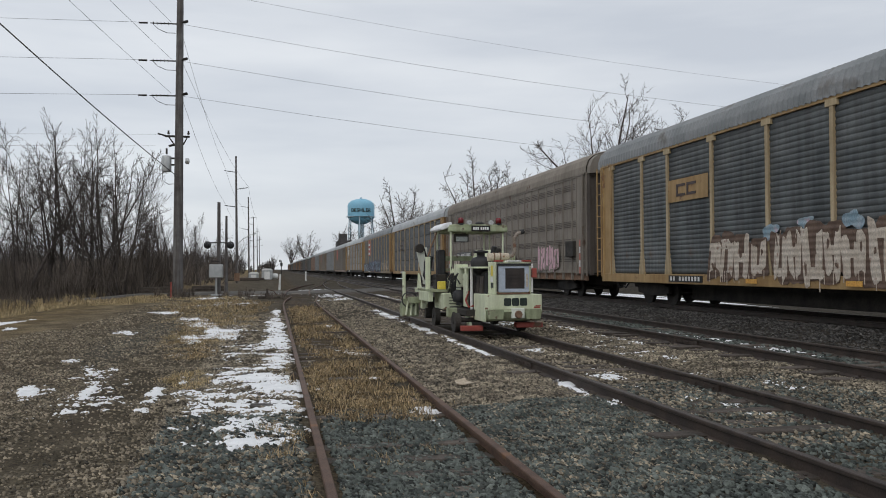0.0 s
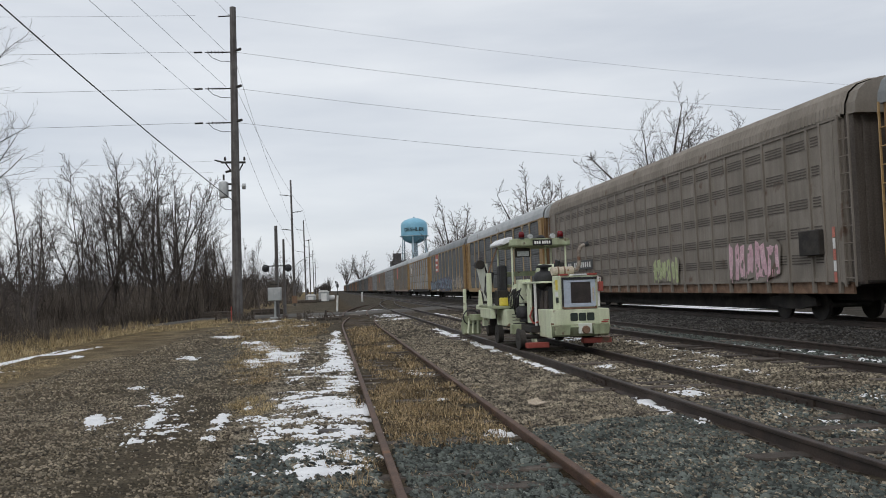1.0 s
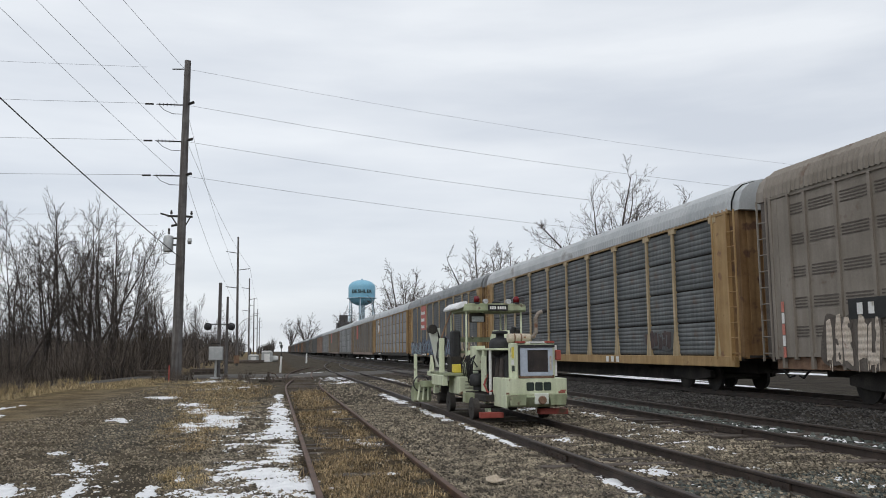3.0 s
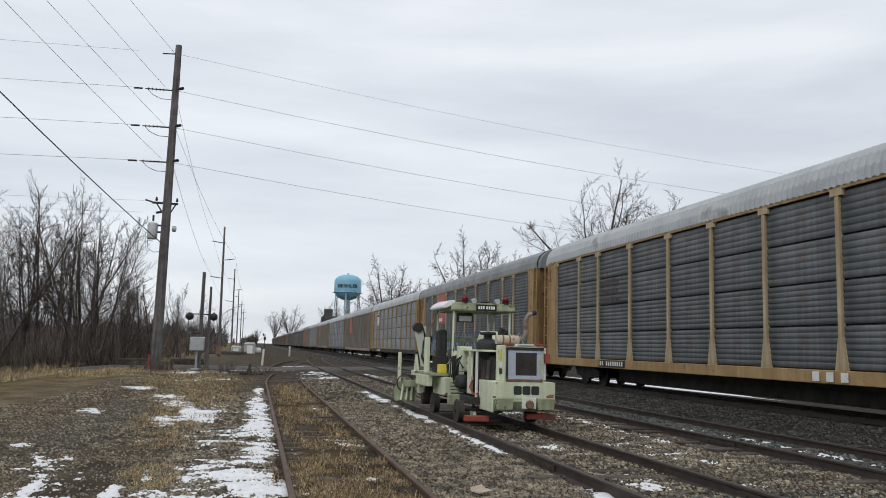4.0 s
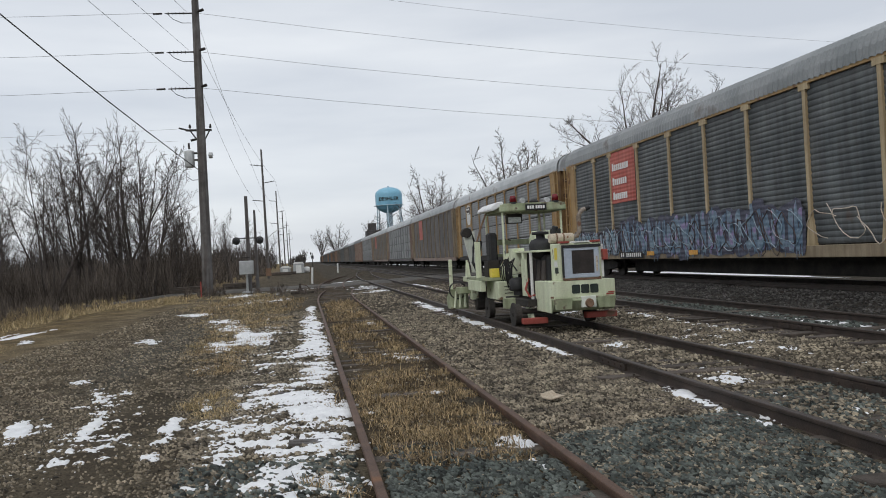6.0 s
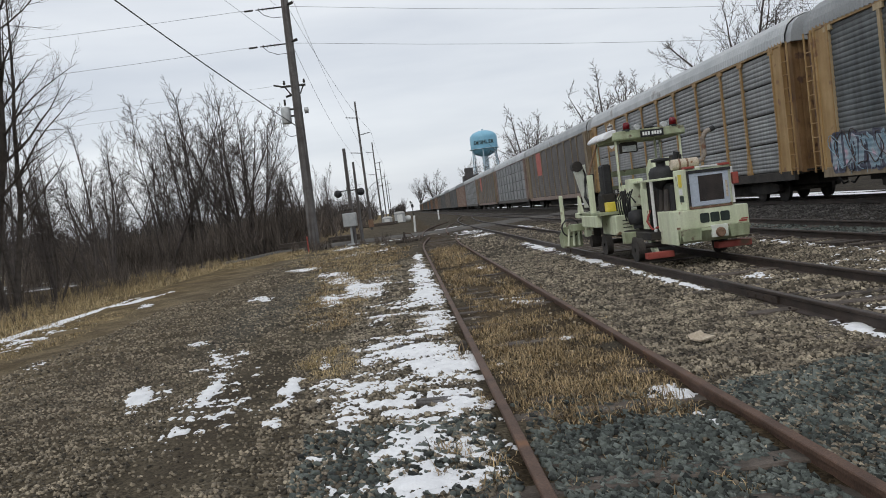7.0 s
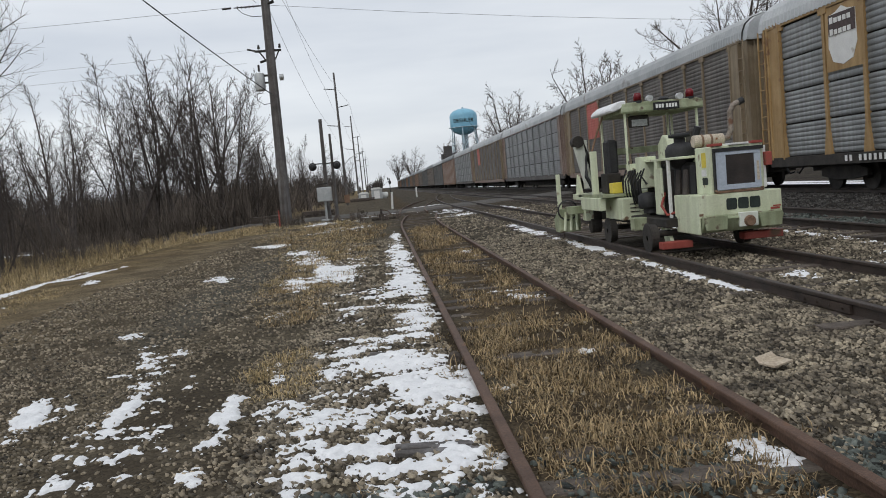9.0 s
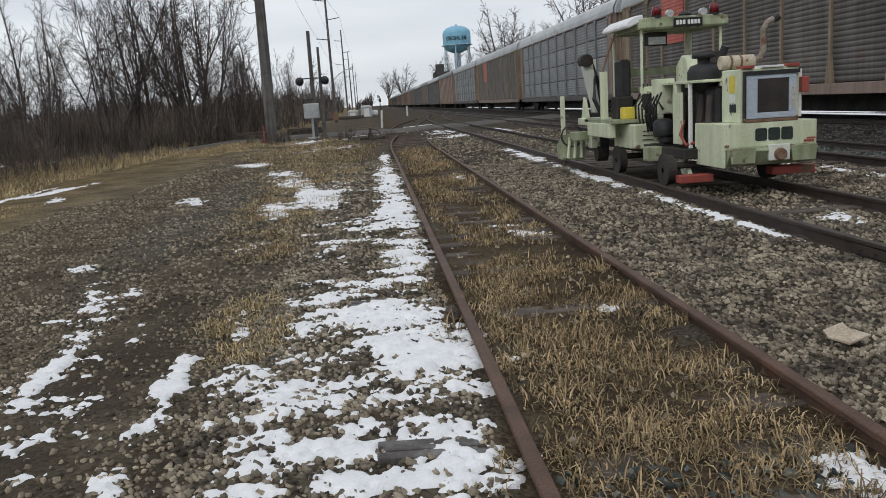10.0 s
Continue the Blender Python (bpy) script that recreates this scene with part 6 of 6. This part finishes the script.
for k in range(6):
    a = 6.28318 * k / 6 + 0.3
    Mesh().cyl((7.2 * math.cos(a), 7.2 * math.sin(a), 0), (5.9 * math.cos(a), 5.9 * math.sin(a), 26), 0.28, n=8).done("leg", M_TOWER_W, wt)
Mesh().lathe([(0, 34.6), (0.5, 34.6), (0.5, 35.3), (0, 35.4)], (0, 0, 0), 10).done("vent", M_TOWER_W, tank)
for k, ch in enumerate("DESHLER"):
    cu = bpy.data.curves.new("letter", "FONT")
    cu.body, cu.size, cu.extrude, cu.align_x, cu.offset = ch, 2.3, 0.05, "CENTER", 0.045
    ang = radians(-90 - 6 + (k - 3) * 12.5)
    lt = new("letter", cu)
    lt.parent = wt
    lt.matrix_basis = pose(6.42 * math.cos(ang), 6.42 * math.sin(ang), 28.2, 90, 0, math.degrees(ang) + 90)
    bpy.context.view_layer.update()
    me = bpy.data.meshes.new_from_object(lt.evaluated_get(bpy.context.evaluated_depsgraph_get()))
    me.materials.clear()
    me.materials.append(M_INK)
    solid = piece("letter", me, wt, lt.matrix_basis.copy())
    bpy.data.objects.remove(lt)
elev = thing("grain_elevator", pose(27.5, 335.0, 0.0), "dark grain elevator beyond the train", "building")
Mesh().box(-3, 3, -4, 4, 0, 13).box(-2, 1.2, -2, 2, 13, 16).done("tower_block", M_DARKBRICK, elev, bevel=0.1)
Mesh().box(3, 8, -4, 4, 0, 9).done("annex", M_DARKBRICK, elev, bevel=0.1)


# ---- trees ----
def twig_mesh(rods, sides):
    """Tapering rods (p, q, r0, r1) with open ends; a rod that ends at no width is a spike."""
    m = Mesh()
    for p, q, r0, r1 in rods:
        d = (q - p).normalized()
        a = d.orthogonal().normalized()
        c = d.cross(a)
        ring = [a * math.cos(6.28318 * i / sides) + c * math.sin(6.28318 * i / sides) for i in range(sides)]
        k = len(m.v)
        m.v += [tuple(p + e * r0) for e in ring]
        if r1 <= 0:
            m.v.append(tuple(q))
            m.f += [(k + i, k + (i + 1) % sides, k + sides) for i in range(sides)]
        else:
            m.v += [tuple(q + e * r1) for e in ring]
            m.f += [(k + i, k + (i + 1) % sides, k + sides + (i + 1) % sides, k + sides + i) for i in range(sides)]
    return m


def bare_tree(name, seed, h, r, material, label, stems, lean, angle, counts, reach, fork=0.0, leaders=0, open_out=0.5, droop=0.0, start=0.3, fine=0.012):
    """A leafless tree: stems (or one trunk that forks into leaders), limbs, branches and fine upswept twigs."""
    rs = random.Random(seed)
    t = thing(name, pose(0, 0, 0), label, "tree", "bare winter trees")
    trunk, crown = [], []

    def away(d, tilt):
        q = rs.uniform(0, 6.2832)
        side = (d.orthogonal().normalized() * math.cos(q) + d.cross(d.orthogonal()).normalized() * math.sin(q))
        return (d * math.cos(tilt) + side * math.sin(tilt)).normalized()

    def grow(p, d, length, rad, level, end=0.12):
        steps = (9, 6, 4, 2)[level]
        wob, lift = (0.06, 0.10, 0.13, 0.15)[level], (0.02, 0.05, 0.055, 0.05)[level] - droop * (level == 1)
        sink = trunk if level == 0 else crown
        number = counts[level] if level < 3 else 0
        spots = sorted(start * (level == 0) + (1 - start * (level == 0)) * (k + rs.uniform(0.2, 0.9)) / number for k in range(number))
        at = 0
        for i in range(steps):
            d = (d + Vector((rs.gauss(0, wob), rs.gauss(0, wob), rs.gauss(0, wob) + lift))).normalized()
            q = p + d * (length / steps)
            r0, r1 = rad * (1 - (1 - end) * i / steps), rad * (1 - (1 - end) * (i + 1) / steps)
            sink.append((p, q, r0, 0.0 if level == 3 and i == steps - 1 else r1))
            while at < number and spots[at] <= (i + 1) / steps:
                f = spots[at]
                b = p.lerp(q, f * steps - i)
                rr = rad * (1 - (1 - end) * f)
                ln = (h * reach * (1.15 - 0.75 * f) if level == 0 else length * 0.5 * (1.15 - 0.6 * f)) * rs.uniform(0.6, 1.15)
                grow(b, away(d, radians(angle * rs.uniform(0.65, 1.25))), ln, max(rr * rs.uniform(0.4, 0.62), fine * (1.5, 1.2, 1.0)[level]), level + 1)
                at += 1
            p = q
        return p, d

    if fork:
        foot, d0 = Vector((0, 0, -0.3)), Vector((rs.gauss(0, 0.04), rs.gauss(0, 0.04), 1)).normalized()
        crotch = foot + d0 * (h * fork)
        trunk.append((foot, foot + d0 * 0.5, r * 1.35, r * 1.05))
        trunk.append((foot + d0 * 0.5, crotch, r * 1.05, r * 0.85))
        for k in range(leaders):
            q = 6.2832 * k / leaders + rs.uniform(-0.5, 0.5)
            tilt = open_out * (0.25 if k == 0 else rs.uniform(0.7, 1.2))
            d = Vector((math.cos(q) * math.sin(tilt), math.sin(q) * math.sin(tilt), math.cos(tilt)))
            grow(crotch - d0 * h * fork * rs.uniform(0.0, 0.3), d, h * (1 - fork) * rs.uniform(0.75, 1.0), r * rs.uniform(0.45, 0.7), 0)
    else:
        for k in range(stems):
            q = 6.2832 * k / stems + rs.uniform(-0.7, 0.7)
            tilt = lean * rs.uniform(0.2, 1.3)
            d = Vector((math.cos(q) * math.sin(tilt), math.sin(q) * math.sin(tilt), math.cos(tilt)))
            grow(Vector((math.cos(q) * 0.3, math.sin(q) * 0.3, -0.3)), d, h * (1.0 if k == 0 else rs.uniform(0.7, 0.97)), r * (1.0 if k == 0 else rs.uniform(0.45, 0.8)), 0)
    twig_mesh(trunk, 7).done("trunk", material, t)
    twig_mesh(crown, 3).done("crown", material, t)
    return t


def fans(name, seed, label, boxes, material, category="brush"):
    """Bushes and far trees as one mass: boxes of x0, x1, y0, y1, plants, height, shoots a plant, half width, spread."""
    rs = np.random.RandomState(seed)
    out = []
    for x0, x1, y0, y1, plants, hh, per, wide, spread in boxes:
        x, y = rs.uniform(x0, x1, plants), rs.uniform(y0, y1, plants)
        z = np.interp(x, PROFILE_X, PROFILE_Z) - 0.1
        hp = hh * rs.uniform(0.45, 1.0, plants) * (0.45 + 1.0 * fbm(x * 4 / max(x1 - x0, 40) * 3, y * 0.03, 3))
        x, y, z, hp = (np.repeat(v, per) for v in (x, y, z, hp))
        n = len(x)
        f = rs.uniform(0, 1, n) ** 1.3
        f[::per] = 0
        a, tilt = rs.uniform(0, 6.28, n), np.abs(rs.normal(0, spread, n)) + 0.06
        tilt[::per] *= 0.5
        ln = hp * (1 - f * 0.75) * rs.uniform(0.35, 0.8, n)
        ln[::per] = hp[::per] * 0.8
        w = wide * (1 - 0.6 * f) * rs.uniform(0.5, 1.1, n)
        w[::per] *= 1.3
        dx, dy, dz = np.cos(a) * np.sin(tilt), np.sin(a) * np.sin(tilt), np.cos(tilt)
        base = np.stack([x + rs.normal(0, 0.04, n) * hp, y + rs.normal(0, 0.04, n) * hp, z + f * hp * 0.62], -1)
        mid = base + np.stack([dx, dy, dz], -1) * (ln * 0.55)[:, None]
        tip = mid + np.stack([dx * 0.75 + rs.normal(0, 0.14, n), dy * 0.75 + rs.normal(0, 0.14, n), dz], -1) * (ln * 0.5)[:, None]
        side = np.stack([w, w * 0, w * 0], -1)
        out.append(np.stack([base - side, base + side, mid + side * 0.6, mid - side * 0.6, tip + side * 0.15, tip - side * 0.15], 1))
    return bulk(name, np.concatenate(out), [(0, 1, 2, 3), (3, 2, 4, 5)], material, label, category)


tall = bare_tree("bare_tree", 4, 20.0, 0.21, M_BARK, "tall slender bare tree at the field edge", 4, 0.13, 40, (20, 9, 6), 0.24, start=0.22, fine=0.008)
forked = bare_tree("bare_tree", 9, 20.0, 0.27, M_BARK, "big forked bare tree beside the field", 1, 0, 48, (18, 10, 6), 0.33, 0.22, 5, 0.34, 0.05, 0.06, 0.008)
clump = bare_tree("bare_tree", 8, 12.5, 0.12, M_BARK_DARK, "many-stemmed bare tree in the roadside thicket", 5, 0.36, 42, (13, 8, 5), 0.27, start=0.32, fine=0.0115)
clump2 = bare_tree("bare_tree", 15, 12.5, 0.14, M_BARK_DARK, "slim many-stemmed bare tree in the thicket", 4, 0.32, 44, (13, 8, 5), 0.29, start=0.28, fine=0.0115)
sapling = bare_tree("bare_tree", 19, 11.5, 0.12, M_BARK_DARK, "small bare tree among the far brush", 3, 0.2, 44, (9, 5, 3), 0.3, start=0.3, fine=0.018)
oak = bare_tree("bare_tree", 23, 24.0, 0.5, M_BARK, "broad bare tree standing beyond the train", 1, 0, 46, (13, 9, 6), 0.3, 0.25, 7, 0.55, 0.0, 0.1, 0.019)
far_oak = bare_tree("bare_tree", 29, 22.0, 0.45, M_BARK, "bare tree far beyond the train", 1, 0, 46, (10, 7, 5), 0.29, 0.24, 6, 0.5, 0.0, 0.1, 0.034)
tall.matrix_basis = pose(-16.6, 34.2, -0.5, 0, 0, 100)
forked.matrix_basis = pose(-19.9, 28.2, -0.5, 0, 0, 20)
clump.matrix_basis = pose(-17.4, 60, -0.5)
clump2.matrix_basis = pose(-15.6, 62, -0.5) @ Matrix.Scale(1.05, 4)
sapling.matrix_basis = pose(-23.0, 70, -0.5) @ Matrix.Scale(0.7, 4)
oak.matrix_basis = pose(37.5, 90, -0.3, 0, 0, 40)
far_oak.matrix_basis = pose(33.0, 128, -0.3) @ Matrix.Scale(0.95, 4)
rsT = random.Random(77)


def plant(proto, x, y, s, z=-0.5, lean=0.0):
    k = s / proto.scale[0]
    return copy_thing(proto, pose(x, y, z, lean * rsT.uniform(-1, 1), lean * rsT.uniform(-1, 1), rsT.uniform(0, 360)) @ Matrix.Scale(k, 4))


for x, y, s in ((-15.9, 34.6, 0.66), (-18.9, 33.0, 0.46), (-25.2, 30.0, 0.85), (-24.5, 41, 0.6)):
    plant(tall, x, y, s)
for x, y, s in ((-19.6, 43.0, 0.62), (-17.8, 48, 0.72), (-20.6, 50, 0.8), (-15.0, 36.5, 0.5), (-22.5, 47, 0.66), (-19.2, 55, 0.75), (-25.5, 54, 0.8), (-29, 58, 0.85)):
    plant(clump2, x, y, s, lean=7)
# The thicket behind the pole: highest at its middle, falling away to both sides.
for k, (x, y, h) in enumerate(((-13.8, 60, 0.96), (-12.2, 61, 1.0), (-10.8, 60, 0.9), (-9.3, 61, 0.55), (-13.0, 66, 1.02), (-18.8, 66, 0.8), (-8.2, 68, 0.62), (-15.2, 70, 1.05), (-7.4, 84, 0.58), (-10.4, 76, 0.75), (-6.6, 96, 0.55), (-11.6, 64, 0.97), (-16.4, 64, 1.03), (-20.4, 60, 0.7), (-22.6, 63, 0.66), (-25.0, 60, 0.6), (-28.0, 64, 0.64))):
    plant((clump, clump2)[k % 2], x, y, h, lean=4)
for k in range(10):
    plant(sapling, -21 - rsT.uniform(0, 12), rsT.uniform(62, 95), rsT.uniform(0.5, 0.75))
for k in range(10):
    plant(sapling, -9.0 - rsT.uniform(0, 16), rsT.uniform(100, 160), rsT.uniform(0.5, 0.7))
for x, y, s in ((38.5, 136, 0.98), (55.0, 108, 1.02), (30, 190, 1.05), (36, 205, 0.9), (44, 215, 1.0), (52, 225, 1.0), (60, 240, 1.0), (38, 290, 1.0), (47, 300, 1.0), (57, 310, 1.1), (27, 300, 0.9), (64, 190, 0.9), (20, 520, 1.2), (12, 620, 1.3)):
    plant(far_oak, x, y, s, -0.3)
fans("roadside_brush", 31, "tangled brown winter brush under the bare trees", [(-27, -9.0, 58, 65, 460, 4.4, 34, 0.017, 0.6), (-34, -8.0, 65, 92, 460, 5.4, 28, 0.026, 0.6), (-34, -7.0, 92, 160, 300, 4.6, 26, 0.04, 0.55), (-20, -13.5, 38, 54, 110, 2.0, 34, 0.009, 0.65), (-21, -14.5, 29, 38, 24, 1.8, 30, 0.007, 0.65)], M_BRUSH)
fans("weeds", 32, "low brown weeds around the pole and crossing", [(-7.4, -5.2, 49.5, 53, 26, 1.5, 26, 0.012, 0.6), (-3.8, -1.6, 46, 60, 26, 0.8, 22, 0.012, 0.6), (-1.2, 0.1, 44, 48, 12, 0.8, 22, 0.01, 0.6), (-19.5, -12.5, 24, 40, 240, 0.8, 24, 0.006, 0.6), (-19, -12, 40, 56, 260, 0.9, 24, 0.008, 0.6)], M_BRUSH)
fans("field_edge_weeds", 35, "tall tan weeds along the field edge", [(-15.0, -11.4, 20, 40, 240, 0.75, 20, 0.007, 0.45), (-18, -11.2, 40, 57, 260, 0.9, 20, 0.01, 0.45)], M_GRASS_PALE)
fans("field_edge_woods", 34, "bare grey woods across the field", [(-170, -30, 100, 160, 330, 7.5, 46, 0.06, 0.42)], M_WOODS, "woods")
fans("far_woods", 33, "far leafless woods along the horizon", [(-90, -11, 160, 330, 130, 13.0, 46, 0.12, 0.4), (-300, -90, 160, 420, 330, 13.0, 40, 0.16, 0.42), (-160, 4, 420, 700, 150, 15.0, 36, 0.26, 0.42), (20, 260, 330, 620, 160, 15.0, 40, 0.22, 0.42)], M_WOODS, "woods")


# ---- what moves ----
def motions():
    for k, car in CARS:
        y = 30.0 - 14.1 + 28.2 * k
        walk(car, [(t, pose(13.45, y - 12.4 * t + d, 0.42)) for t, d in ((0.0, 0.0), (2.5, -0.5), (5.0, -0.65), (7.5, -0.2), (10.0, 0.25))])


motions()
